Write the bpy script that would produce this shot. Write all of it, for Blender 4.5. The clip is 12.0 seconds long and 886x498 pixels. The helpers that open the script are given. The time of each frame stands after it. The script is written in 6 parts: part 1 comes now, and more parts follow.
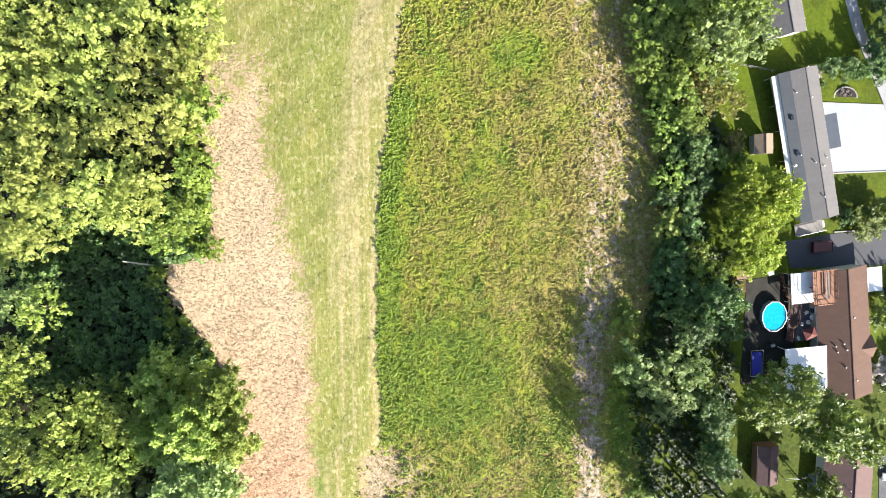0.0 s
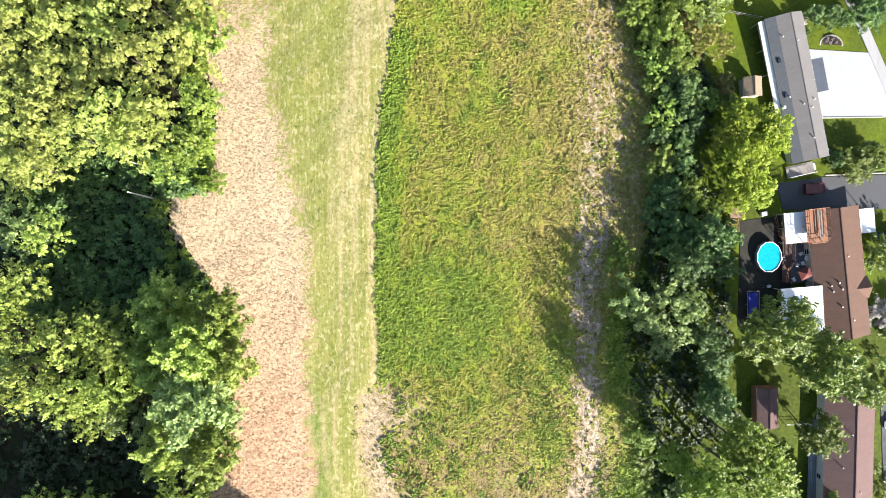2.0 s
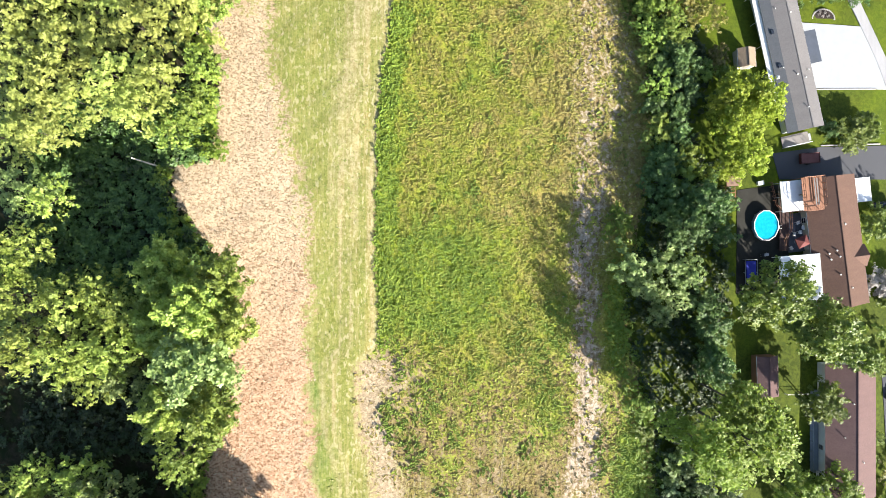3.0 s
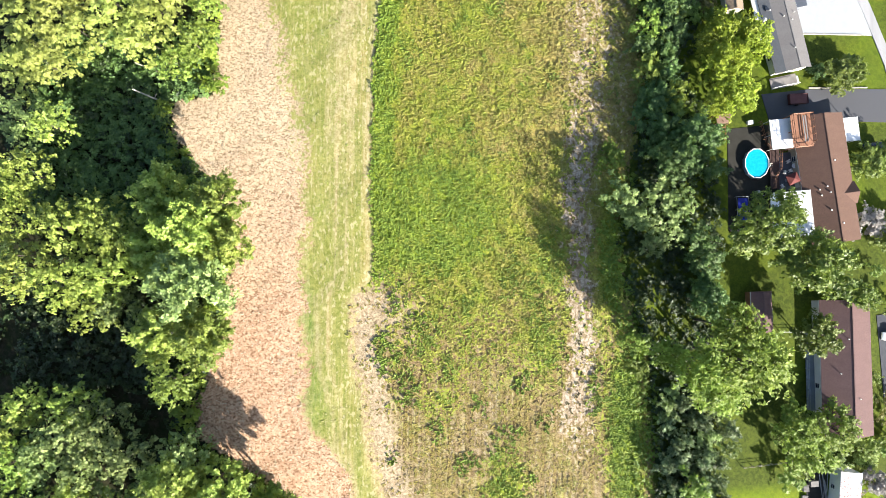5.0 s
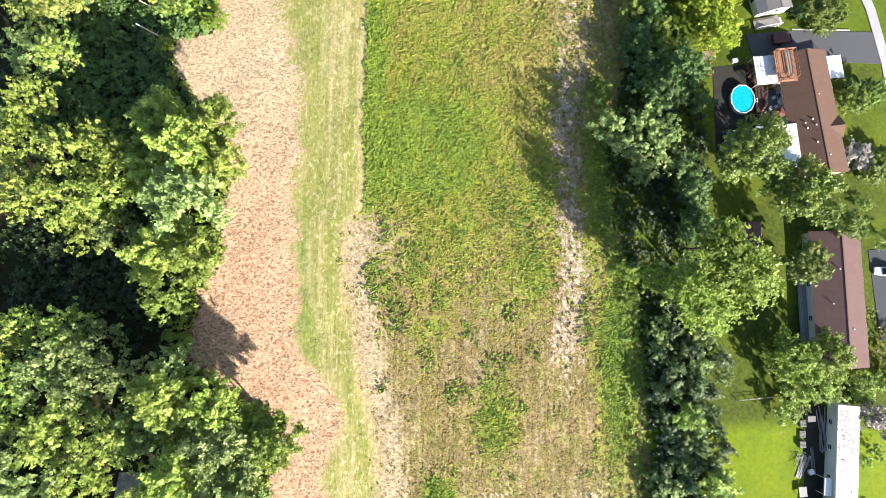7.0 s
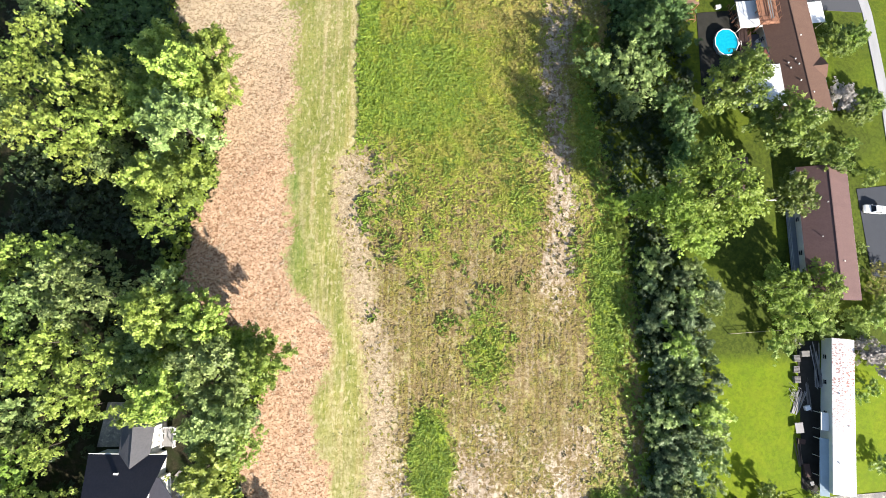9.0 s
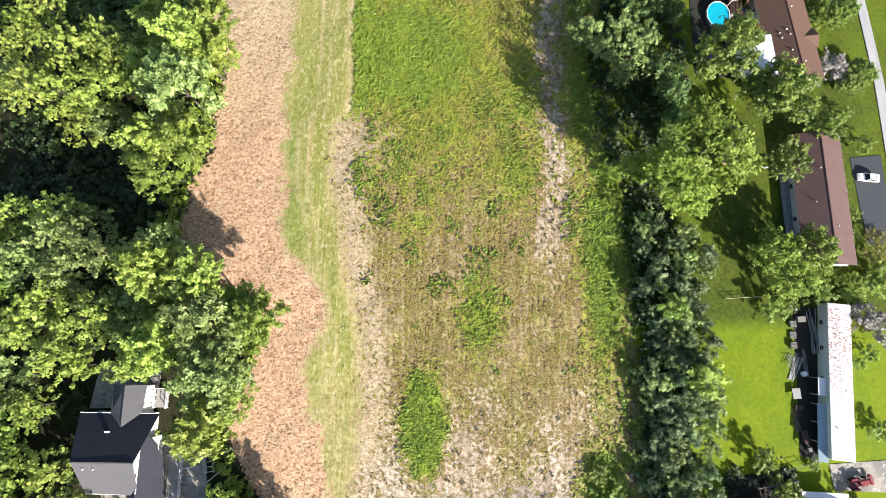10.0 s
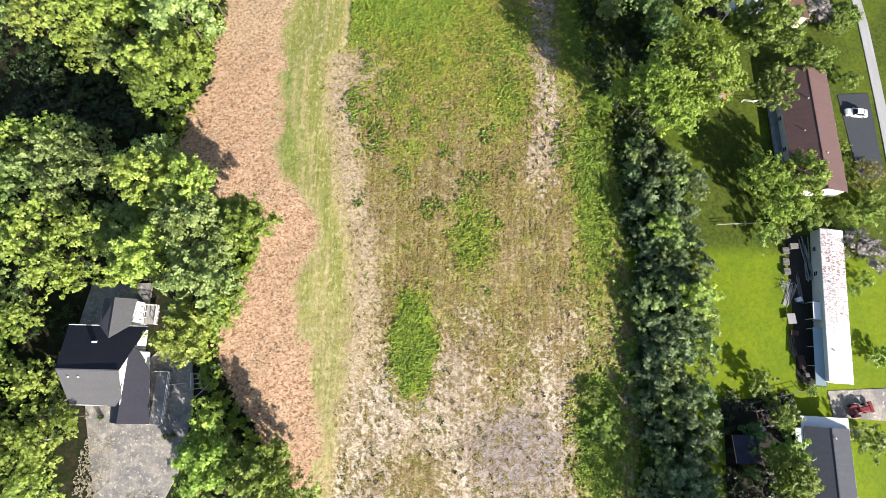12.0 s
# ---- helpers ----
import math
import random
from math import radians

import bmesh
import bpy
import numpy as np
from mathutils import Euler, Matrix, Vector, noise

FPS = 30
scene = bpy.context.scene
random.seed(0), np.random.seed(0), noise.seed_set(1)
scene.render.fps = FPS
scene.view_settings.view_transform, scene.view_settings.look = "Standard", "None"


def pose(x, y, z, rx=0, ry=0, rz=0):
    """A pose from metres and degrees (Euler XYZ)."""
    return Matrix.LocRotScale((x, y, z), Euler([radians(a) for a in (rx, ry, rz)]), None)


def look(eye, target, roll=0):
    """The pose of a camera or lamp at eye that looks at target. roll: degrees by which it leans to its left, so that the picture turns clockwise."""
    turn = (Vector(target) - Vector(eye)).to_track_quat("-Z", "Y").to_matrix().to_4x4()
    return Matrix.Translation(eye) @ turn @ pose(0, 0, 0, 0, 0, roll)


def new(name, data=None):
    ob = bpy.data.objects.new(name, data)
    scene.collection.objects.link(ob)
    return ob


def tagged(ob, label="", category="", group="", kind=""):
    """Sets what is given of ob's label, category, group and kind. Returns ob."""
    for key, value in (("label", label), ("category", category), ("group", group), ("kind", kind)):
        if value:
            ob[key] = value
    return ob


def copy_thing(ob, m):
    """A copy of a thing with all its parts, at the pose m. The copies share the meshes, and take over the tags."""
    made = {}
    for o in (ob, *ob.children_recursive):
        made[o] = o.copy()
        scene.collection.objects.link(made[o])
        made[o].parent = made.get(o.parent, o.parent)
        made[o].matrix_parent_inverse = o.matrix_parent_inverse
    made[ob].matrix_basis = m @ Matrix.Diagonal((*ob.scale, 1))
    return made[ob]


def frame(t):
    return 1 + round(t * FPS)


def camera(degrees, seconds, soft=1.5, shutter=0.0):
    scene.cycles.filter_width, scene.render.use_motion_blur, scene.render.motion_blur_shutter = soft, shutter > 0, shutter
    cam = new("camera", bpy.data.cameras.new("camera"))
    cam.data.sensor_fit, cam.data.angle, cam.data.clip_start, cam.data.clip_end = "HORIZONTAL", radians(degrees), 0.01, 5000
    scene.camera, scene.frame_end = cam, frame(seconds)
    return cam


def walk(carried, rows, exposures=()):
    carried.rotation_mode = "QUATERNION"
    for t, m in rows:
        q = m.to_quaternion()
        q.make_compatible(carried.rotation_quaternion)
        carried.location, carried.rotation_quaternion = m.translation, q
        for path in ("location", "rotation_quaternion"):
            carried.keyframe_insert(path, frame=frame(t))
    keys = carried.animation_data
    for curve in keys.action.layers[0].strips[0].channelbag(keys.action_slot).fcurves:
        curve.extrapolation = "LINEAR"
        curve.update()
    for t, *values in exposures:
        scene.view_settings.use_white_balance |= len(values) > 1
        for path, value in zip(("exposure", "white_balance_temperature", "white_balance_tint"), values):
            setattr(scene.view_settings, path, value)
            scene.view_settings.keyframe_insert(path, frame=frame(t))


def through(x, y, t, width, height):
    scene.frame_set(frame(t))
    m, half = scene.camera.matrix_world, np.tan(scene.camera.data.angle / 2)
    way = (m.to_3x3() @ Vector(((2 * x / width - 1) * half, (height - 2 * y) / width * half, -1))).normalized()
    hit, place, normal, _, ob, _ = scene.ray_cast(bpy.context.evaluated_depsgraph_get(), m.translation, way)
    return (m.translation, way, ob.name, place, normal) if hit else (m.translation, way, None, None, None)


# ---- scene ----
cam = camera(84.0, 12.0, soft=0.5)
ROWS = [
    (0.0, 0.00, -0.00, 94.24, -5.12, -1.86, 0.01),
    (0.5, 0.16, -4.12, 94.94, -4.40, -1.82, 0.11),
    (1.0, 0.38, -8.34, 95.66, -3.65, -1.72, 0.23),
    (1.5, 0.56, -12.93, 96.32, -2.79, -1.70, 0.28),
    (2.0, 0.87, -17.57, 96.93, -1.98, -1.61, 0.26),
    (2.5, 1.19, -22.14, 97.54, -1.18, -1.48, 0.29),
    (3.0, 1.58, -26.94, 97.98, -0.29, -1.33, 0.27),
    (5.0, 2.81, -44.26, 98.73, 2.04, -1.27, 0.47),
    (5.5, 3.62, -49.03, 98.89, 2.70, -1.10, 0.51),
    (6.0, 4.37, -54.03, 98.98, 3.44, -0.93, 0.54),
    (6.5, 5.25, -58.90, 98.98, 4.33, -0.76, 0.61),
    (7.0, 5.89, -63.82, 98.90, 5.06, -0.63, 0.60),
    (9.0, 8.82, -82.83, 97.85, 8.17, -0.14, 0.68),
    (9.5, 9.78, -87.91, 97.31, 9.07, 0.06, 0.78),
    (10.0, 10.63, -93.00, 96.62, 9.91, 0.19, 0.85),
    (10.5, 11.34, -98.11, 95.79, 10.77, 0.30, 0.94),
    (11.0, 12.07, -103.56, 94.88, 11.68, 0.43, 1.07),
    (11.5, 12.62, -108.79, 93.87, 12.54, 0.52, 1.15),
    (12.0, 13.14, -113.70, 92.90, 13.30, 0.56, 1.21),
]


def aim(x, y, z, pitch, lean, yaw):
    """A camera that looks straight down at 0, 0, 0, with north at the top of its picture."""
    return (Matrix.Translation((x, y, z)) @ Matrix.Rotation(radians(pitch), 4, "X")
            @ Matrix.Rotation(radians(lean), 4, "Y") @ Matrix.Rotation(radians(yaw), 4, "Z"))


walk(cam, [(t, aim(*row)) for t, *row in ROWS], exposures=[(0, 2.26), (3, 2.28), (6, 2.25), (9, 2.04), (12, 1.78)])

# ---- light: morning sun from the south-east, clear sky ----
SUN_EAST, SUN_NORTH, SUN_HEIGHT = 0.67, -0.742, radians(21.5)
world = bpy.data.worlds.new("sky")
scene.world = world
world.use_nodes = True
sky = world.node_tree.nodes.new("ShaderNodeTexSky")
sky.sky_type, sky.sun_disc = "NISHITA", False
sky.sun_elevation, sky.sun_rotation = SUN_HEIGHT, math.atan2(SUN_EAST, SUN_NORTH)
background = world.node_tree.nodes["Background"]
background.inputs["Strength"].default_value = 0.07
world.node_tree.links.new(sky.outputs["Color"], background.inputs["Color"])
sun = new("sun", bpy.data.lights.new("sun", "SUN"))
sun.data.energy, sun.data.angle, sun.data.color = 5.0, radians(0.53), (1.0, 0.95, 0.86)
sun.matrix_world = look((0, 0, 0), (-SUN_EAST * math.cos(SUN_HEIGHT), -SUN_NORTH * math.cos(SUN_HEIGHT), -math.sin(SUN_HEIGHT)))

# ---- materials ----


class Nodes:
    """A short way to write node trees."""

    def __init__(self, name):
        self.mat = bpy.data.materials.new(name)
        self.mat.use_nodes = True
        self.tree = self.mat.node_tree
        self.bsdf = self.tree.nodes["Principled BSDF"]
        self.out = self.tree.nodes["Material Output"]

    def node(self, kind, **sets):
        n = self.tree.nodes.new(kind)
        for key, value in sets.items():
            if key == "kind":
                n.noise_dimensions = value
        return n

    def link(self, a, b):
        self.tree.links.new(a, b)

    def put(self, socket, value):
        if isinstance(value, bpy.types.NodeSocket):
            self.link(value, socket)
        elif isinstance(value, (tuple, list)) and socket.type == "RGBA":
            socket.default_value = (*value[:3], 1)
        else:
            socket.default_value = value

    def place(self, scale=(1, 1, 1), local=False):
        """Coordinates in metres: of the world, or of the object."""
        m = self.node("ShaderNodeMapping")
        if local:
            self.link(self.node("ShaderNodeTexCoord").outputs["Object"], m.inputs["Vector"])
        else:
            self.link(self.node("ShaderNodeNewGeometry").outputs["Position"], m.inputs["Vector"])
        m.inputs["Scale"].default_value = scale
        return m.outputs["Vector"]

    def noise(self, scale, detail=3, rough=0.55, vector=None, spread=(0.3, 0.7), warp=0.0):
        n = self.node("ShaderNodeTexNoise")
        self.put(n.inputs["Vector"], vector or self.place())
        n.inputs["Scale"].default_value, n.inputs["Detail"].default_value, n.inputs["Roughness"].default_value = scale, detail, rough
        n.inputs["Distortion"].default_value = warp
        return self.span(n.outputs["Fac"], *spread)

    def span(self, value, low, high, to_low=0.0, to_high=1.0):
        r = self.node("ShaderNodeMapRange")
        self.put(r.inputs["Value"], value)
        for k, v in (("From Min", low), ("From Max", high), ("To Min", to_low), ("To Max", to_high)):
            r.inputs[k].default_value = v
        return r.outputs["Result"]

    def math(self, op, a, b=0.0):
        m = self.node("ShaderNodeMath")
        m.operation = op
        self.put(m.inputs[0], a)
        self.put(m.inputs[1], b)
        return m.outputs[0]

    def own_y(self):
        """The y of the object's own coordinates."""
        s = self.node("ShaderNodeSeparateXYZ")
        self.link(self.node("ShaderNodeTexCoord").outputs["Object"], s.inputs[0])
        return s.outputs["Y"]

    def mix(self, fac, a, b, blend="MIX"):
        m = self.node("ShaderNodeMix")
        m.data_type, m.blend_type = "RGBA", blend
        self.put(m.inputs[0], fac)
        self.put(m.inputs[6], a)
        self.put(m.inputs[7], b)
        return m.outputs[2]

    def bump(self, height, depth, strength=1.0):
        b = self.node("ShaderNodeBump")
        b.inputs["Strength"].default_value, b.inputs["Distance"].default_value = strength, depth
        self.put(b.inputs["Height"], height)
        self.link(b.outputs["Normal"], self.bsdf.inputs["Normal"])

    def finish(self, color, rough=0.8, metal=0.0, gloss=0.3):
        self.put(self.bsdf.inputs["Base Color"], color)
        self.put(self.bsdf.inputs["Roughness"], rough)
        self.bsdf.inputs["Metallic"].default_value = metal
        self.bsdf.inputs["Specular IOR Level"].default_value = gloss
        return self.mat


def worn(name, color, rough=0.7, metal=0.0, dirt=(0.5, 0.45, 0.38), amount=0.35, streak=(1, 1, 1), fine=14.0, gloss=0.3):
    """A painted or plain surface: large stains and a fine grain."""
    n = Nodes(name)
    big = n.noise(0.6, 4, vector=n.place(streak, local=True))
    small = n.noise(fine, 3, vector=n.place(local=True))
    c = n.mix(n.math("MULTIPLY", big, amount), color, tuple(a * b for a, b in zip(color, dirt)))
    c = n.mix(n.math("MULTIPLY", small, 0.25), c, tuple(a * 0.6 for a in color))
    n.bump(small, 0.01, 0.4)
    return n.finish(c, n.span(big, 0, 1, rough - 0.1, min(1, rough + 0.1)), metal, gloss)


def shingles(name, color, other, course=0.35):
    """Asphalt shingles: faint courses, mottled tabs, weather streaks."""
    n = Nodes(name)
    v = n.place(local=True)
    mottle = n.noise(3.2, 4, vector=v)
    grain = n.noise(30, 2, vector=v)
    stain = n.noise(0.5, 3, vector=n.place((0.35, 1.6, 1), local=True))
    c = n.mix(mottle, color, other)
    c = n.mix(n.math("MULTIPLY", stain, 0.35), c, tuple(a * 0.55 for a in color))
    c = n.mix(n.math("MULTIPLY", grain, 0.3), c, tuple(min(1, a * 1.5) for a in color))
    n.bump(grain, 0.012, 0.5)
    return n.finish(c, 0.9, gloss=0.2)


def foliage(name, dark, mid, light, through=0.3, rare=1.0):
    """Leaves: each tuft and each leaf varies, each tree varies a little, light comes through."""
    n = Nodes(name)
    leaf = n.node("ShaderNodeNewGeometry").outputs["Random Per Island"]
    tuft = n.node("ShaderNodeAttribute")
    tuft.attribute_name = "tuft"
    tree_random = n.node("ShaderNodeObjectInfo").outputs["Random"]
    patch = n.noise(0.4, 2)
    young = n.math("ADD", n.math("MULTIPLY", tuft.outputs["Fac"], 0.65), n.math("MULTIPLY", leaf, 0.35))
    c = n.mix(n.math("POWER", young, rare), mid, light)
    c = n.mix(n.math("MULTIPLY", patch, 0.6), c, dark)
    hue = n.node("ShaderNodeHueSaturation")
    n.put(hue.inputs["Hue"], n.span(tree_random, 0, 1, 0.492, 0.514))
    n.put(hue.inputs["Value"], n.span(tree_random, 0, 1, 0.8, 1.2))
    n.put(hue.inputs["Color"], c)
    n.finish(hue.outputs["Color"], 0.5, gloss=0.35)
    shine = n.node("ShaderNodeBsdfTranslucent")
    n.link(hue.outputs["Color"], shine.inputs["Color"])
    both = n.node("ShaderNodeMixShader")
    both.inputs[0].default_value = through
    n.link(n.bsdf.outputs[0], both.inputs[1])
    n.link(shine.outputs[0], both.inputs[2])
    n.link(both.outputs[0], n.out.inputs["Surface"])
    return n.mat


M_LEAF = {
    "broad": foliage("leaves_broad", (0.045, 0.08, 0.011), (0.17, 0.24, 0.03), (0.46, 0.52, 0.115), 0.33),
    "edge": foliage("leaves_edge", (0.036, 0.07, 0.009), (0.125, 0.2, 0.025), (0.34, 0.42, 0.078), 0.33),
    "bush": foliage("leaves_bush", (0.06, 0.096, 0.012), (0.12, 0.174, 0.018), (0.204, 0.252, 0.03)),
    "pale": foliage("leaves_pale", (0.045, 0.08, 0.018), (0.13, 0.185, 0.045), (0.43, 0.5, 0.18), 0.33, 1.3),
    "russet": foliage("leaves_russet", (0.036, 0.036, 0.009), (0.12, 0.102, 0.024), (0.252, 0.228, 0.054)),
    "bluish": foliage("leaves_bluish", (0.022, 0.045, 0.016), (0.075, 0.12, 0.042), (0.34, 0.42, 0.2), 0.3, 1.2),
    "willowy": foliage("leaves_willowy", (0.055, 0.092, 0.011), (0.15, 0.215, 0.026), (0.38, 0.46, 0.08), 0.4),
    "garden": foliage("leaves_garden", (0.03, 0.055, 0.01), (0.088, 0.14, 0.02), (0.25, 0.31, 0.052), 0.33),
    "light": foliage("leaves_light", (0.2, 0.23, 0.045), (0.34, 0.385, 0.085), (0.48, 0.51, 0.155), 0.48),
    "vivid": foliage("leaves_vivid", (0.11, 0.155, 0.012), (0.25, 0.32, 0.026), (0.44, 0.49, 0.06), 0.45),
    "dark": foliage("leaves_dark", (0.02, 0.045, 0.012), (0.055, 0.105, 0.026), (0.19, 0.28, 0.075), 0.3, 1.3),
    # near-black leaf colour that carries the shade below the trees
    "brush": foliage("leaves_brush_shade", (0.007, 0.016, 0.004), (0.016, 0.032, 0.007), (0.045, 0.07, 0.015), 0.25),
    "blossom": foliage("leaves_blossom", (0.12, 0.108, 0.096), (0.252, 0.222, 0.21), (0.396, 0.36, 0.336), 0.2),
}
M_BARK = worn("bark", (0.066, 0.054, 0.042), 0.9, dirt=(0.5, 0.5, 0.5), amount=0.6)
M_WHITE = worn("white_paint", (0.624, 0.616, 0.592), 0.55, amount=0.25)
M_CREAM = worn("cream_siding", (0.396, 0.36, 0.288), 0.6, amount=0.3)
M_GREY_ROOF = shingles("grey_shingles", (0.129, 0.12, 0.12), (0.102, 0.096, 0.096))
M_DARK_SLOPE = shingles("slate_grey_shingles", (0.072, 0.077, 0.087), (0.054, 0.059, 0.066))
M_BROWN_ROOF = shingles("brown_shingles", (0.096, 0.055, 0.041), (0.074, 0.042, 0.032))
M_MAROON_ROOF = shingles("maroon_shingles", (0.105, 0.063, 0.06), (0.081, 0.048, 0.047))
# darker copy of the wood house's shingles with shade in its colour; also grill black
M_CHAR_SHADE_ROOF = shingles("charcoal_shade_shingles", (0.027, 0.027, 0.037), (0.019, 0.019, 0.027))
M_SLATE_ROOF = shingles("slate_blue_shingles", (0.058, 0.06, 0.074), (0.042, 0.044, 0.056))
M_GLASS_DARK = worn("window_glass", (0.018, 0.021, 0.027), 0.12, amount=0.2, gloss=0.8)
M_WOOD_RED = worn("red_stained_wood", (0.252, 0.12, 0.072), 0.75, amount=0.5)
M_WOOD_GREY = worn("grey_weathered_boards", (0.18, 0.168, 0.162), 0.85, amount=0.5)
M_METAL = worn("galvanised_metal", (0.27, 0.276, 0.288), 0.4, 0.8, amount=0.4)

# ---- shape helpers ----


def lay(x, y):
    """The height of the ground: a very gentle swell."""
    u, v = x / 50, (y + 50) / 50
    return 0.274 - 0.248 * u + 0.103 * v - 1.179 * u * u + 0.031 * u * v - 0.963 * v * v


def thing(name, x, y, yaw=0.0, label="", category="", group="", up=0.0):
    ob = new(name)
    ob.empty_display_size = 0.2
    ob.matrix_world = pose(x, y, lay(x, y) + up, 0, 0, yaw)
    return tagged(ob, label, category, group)


def part(name, bm, material, parent, label=""):
    """Links a bmesh (or a mesh) as one object under its thing or part."""
    if isinstance(bm, bmesh.types.BMesh):
        data = bpy.data.meshes.new(name)
        bmesh.ops.recalc_face_normals(bm, faces=bm.faces)
        bm.to_mesh(data)
        bm.free()
    else:
        data = bm
    if not data.materials:
        data.materials.append(material)
    ob = new(name, data)
    ob.parent = parent
    return tagged(ob, label)


def boxes(*spans, bevel=0.0):
    """One bmesh of boxes, each x0, x1, y0, y1, z0, z1."""
    bm = bmesh.new()
    for x0, x1, y0, y1, z0, z1 in spans:
        m = Matrix.Translation(((x0 + x1) / 2, (y0 + y1) / 2, (z0 + z1) / 2)) @ Matrix.Diagonal((x1 - x0, y1 - y0, z1 - z0, 1))
        bmesh.ops.create_cube(bm, size=1, matrix=m)
    if bevel:
        bmesh.ops.bevel(bm, geom=bm.edges[:], offset=bevel, segments=1, affect="EDGES", profile=0.5)
    return bm


def rod(a, b, r0, r1=None, sides=8, bm=None):
    """A tapered round bar from a to b."""
    bm = bm or bmesh.new()
    a, b = Vector(a), Vector(b)
    r1 = r0 if r1 is None else r1
    m = Matrix.Translation((a + b) / 2) @ (b - a).to_track_quat("Z", "Y").to_matrix().to_4x4()
    bmesh.ops.create_cone(bm, cap_ends=True, segments=sides, radius1=r0, radius2=r1, depth=(b - a).length, matrix=m)
    return bm


def slab(corners, thick, bm=None):
    """A sheet through four or more corners, with a thickness below it."""
    bm = bm or bmesh.new()
    top = [bm.verts.new(c) for c in corners]
    low = [bm.verts.new((c[0], c[1], c[2] - thick)) for c in corners]
    bm.faces.new(top)
    bm.faces.new(low[::-1])
    for i in range(len(top)):
        j = (i + 1) % len(top)
        bm.faces.new((top[i], low[i], low[j], top[j]))
    return bm


def mesh_of(name, verts, faces):
    data = bpy.data.meshes.new(name)
    data.from_pydata(verts, [], faces)
    return data


# ---- ground ----


def bound(y, pairs):
    """x of a border line at y; pairs of y, x from south to north."""
    ys, xs = zip(*pairs)
    return np.interp(y, ys, xs)


def wobble(x, y, size, seed=0.0):
    """Smooth noise from a few sines, about -1 to 1."""
    u, v = x / size, y / size
    return (np.sin(1.9 * u + 1.3 * v + seed) + np.sin(-1.1 * u + 2.3 * v + 2.1 * seed + 1) + np.sin(3.1 * u - 0.7 * v + 0.7 * seed + 2)
            + 0.6 * np.sin(5.3 * u + 4.1 * v + 3 * seed) + 0.6 * np.sin(-4.7 * u + 6.1 * v + seed)) / 3.0


def soft_step(d, width):
    return np.clip(d / width + 0.5, 0, 1)


TAN_EAST = [(-140, -8), (-120, -10.6), (-109, -14), (-99, -16.4), (-91, -12.1), (-83, -14.3), (-76, -21.5), (-66, -22.5), (-48, -23.1),
            (-42, -22.6), (-16, -23.5), (-4, -28.1), (12, -31.1), (32, -30.3), (60, -31)]
TAN_WEST = [(-140, -12), (-128, -20), (-116, -29), (-109, -31), (-100, -26), (-90, -24), (-78, -44), (-66, -42), (-56, -38), (-43, -37), (-37, -36), (-28, -42),
            (-17, -50), (-11.2, -50), (-10, -42), (3, -41), (17, -43), (38, -41), (60, -41)]
MOWN_EAST = [(-140, -6.4), (-124, -6), (-109, -5), (-93, -5.3), (-82, -8.5), (-72, -9.9), (-62, -12.6), (-50.5, -13), (-47, -9), (-42, -8.9), (-26, -9.6),
             (-9, -9.5), (5, -8.7), (17, -7), (28, -6), (38, -4.3), (60, -1)]
PALE_MID = [(-140, 40), (-79, 31.4), (-66, 33), (-57, 33.7), (-45, 32.4), (-26, 32.5), (-13, 33.9), (-4, 36.5), (8, 38), (18, 36.1), (30, 35.4), (39, 31.4), (60, 25)]
FIELD_EAST = [(-140, 47), (-123, 49), (-97, 48.5), (-80, 47.5), (-61, 46), (-49, 42), (-38, 40), (-26, 42.5), (-4, 46.5), (13, 45), (34, 41.5), (60, 37)]


def spot(x, y, cx, cy, rx, ry, soft=0.5):
    """A round or oval patch with a ragged edge."""
    d = 1 - np.hypot((x - cx) / rx, (y - cy) / ry) + 0.12 * wobble(x, y, 2.2, cx)
    return soft_step(d, soft)


LUSH_SPOTS = ((7, -110, 4.6, 11, 0.5, 1), (18, -89, 4.5, 8, 0.9, 0.8), (42.5, -78, 4.5, 23, 1.1, 1), (25.5, -60, 4, 7, 0.9, 0.75),
              (41.8, -126, 5.6, 15, 0.8, 1), (40, -42, 4.0, 14, 1.2, 0.85), (3.5, -62, 3.5, 4, 1.0, 0.6), (4.6, -71, 4, 3, 1.0, 0.6))


def lush_spots(x, y):
    return np.maximum.reduce([g * spot(x, y, cx, cy, rx, ry, soft) for cx, cy, rx, ry, soft, g in LUSH_SPOTS])


def lushness(x, y):
    """0: parched and olive, 1: vivid green."""
    rim = soft_step(bound(y, MOWN_EAST) + 5.2 - x + 1.3 * wobble(x, y, 3, 2), 4) * soft_step(24 - y, 8) * soft_step(y + 50, 8)
    heart = spot(x, y, 3, -34, 16, 15, 0.8) * soft_step(y + 51, 10)
    top = 0.8 * spot(x, y, 17, 29, 7, 5, 0.9)
    base = 0.47 - 0.28 * soft_step(x - 17, 20) * soft_step(y + 24, 12) + 0.16 * wobble(x, y, 7, 3) + 0.12 * wobble(x, y, 2.6, 5)
    return np.clip(np.maximum.reduce([base, rim, heart * 0.92, top, lush_spots(x, y)]) + 0.10 * wobble(x, y, 1.6, 8), 0, 1)


def tan_band(x, y):
    """Trodden tan ground along the track's edge in the south."""
    along = soft_step(3.6 + wobble(x, y, 2.5, 3) - np.abs(x - bound(y, MOWN_EAST) - 1.8), 3) * soft_step(-48 - y, 6) * soft_step(y + 128, 20)
    return np.clip(np.maximum(along, 0.9 * spot(x, y, -7.0, -53, 6.5, 6, 1.2)), 0, 1)


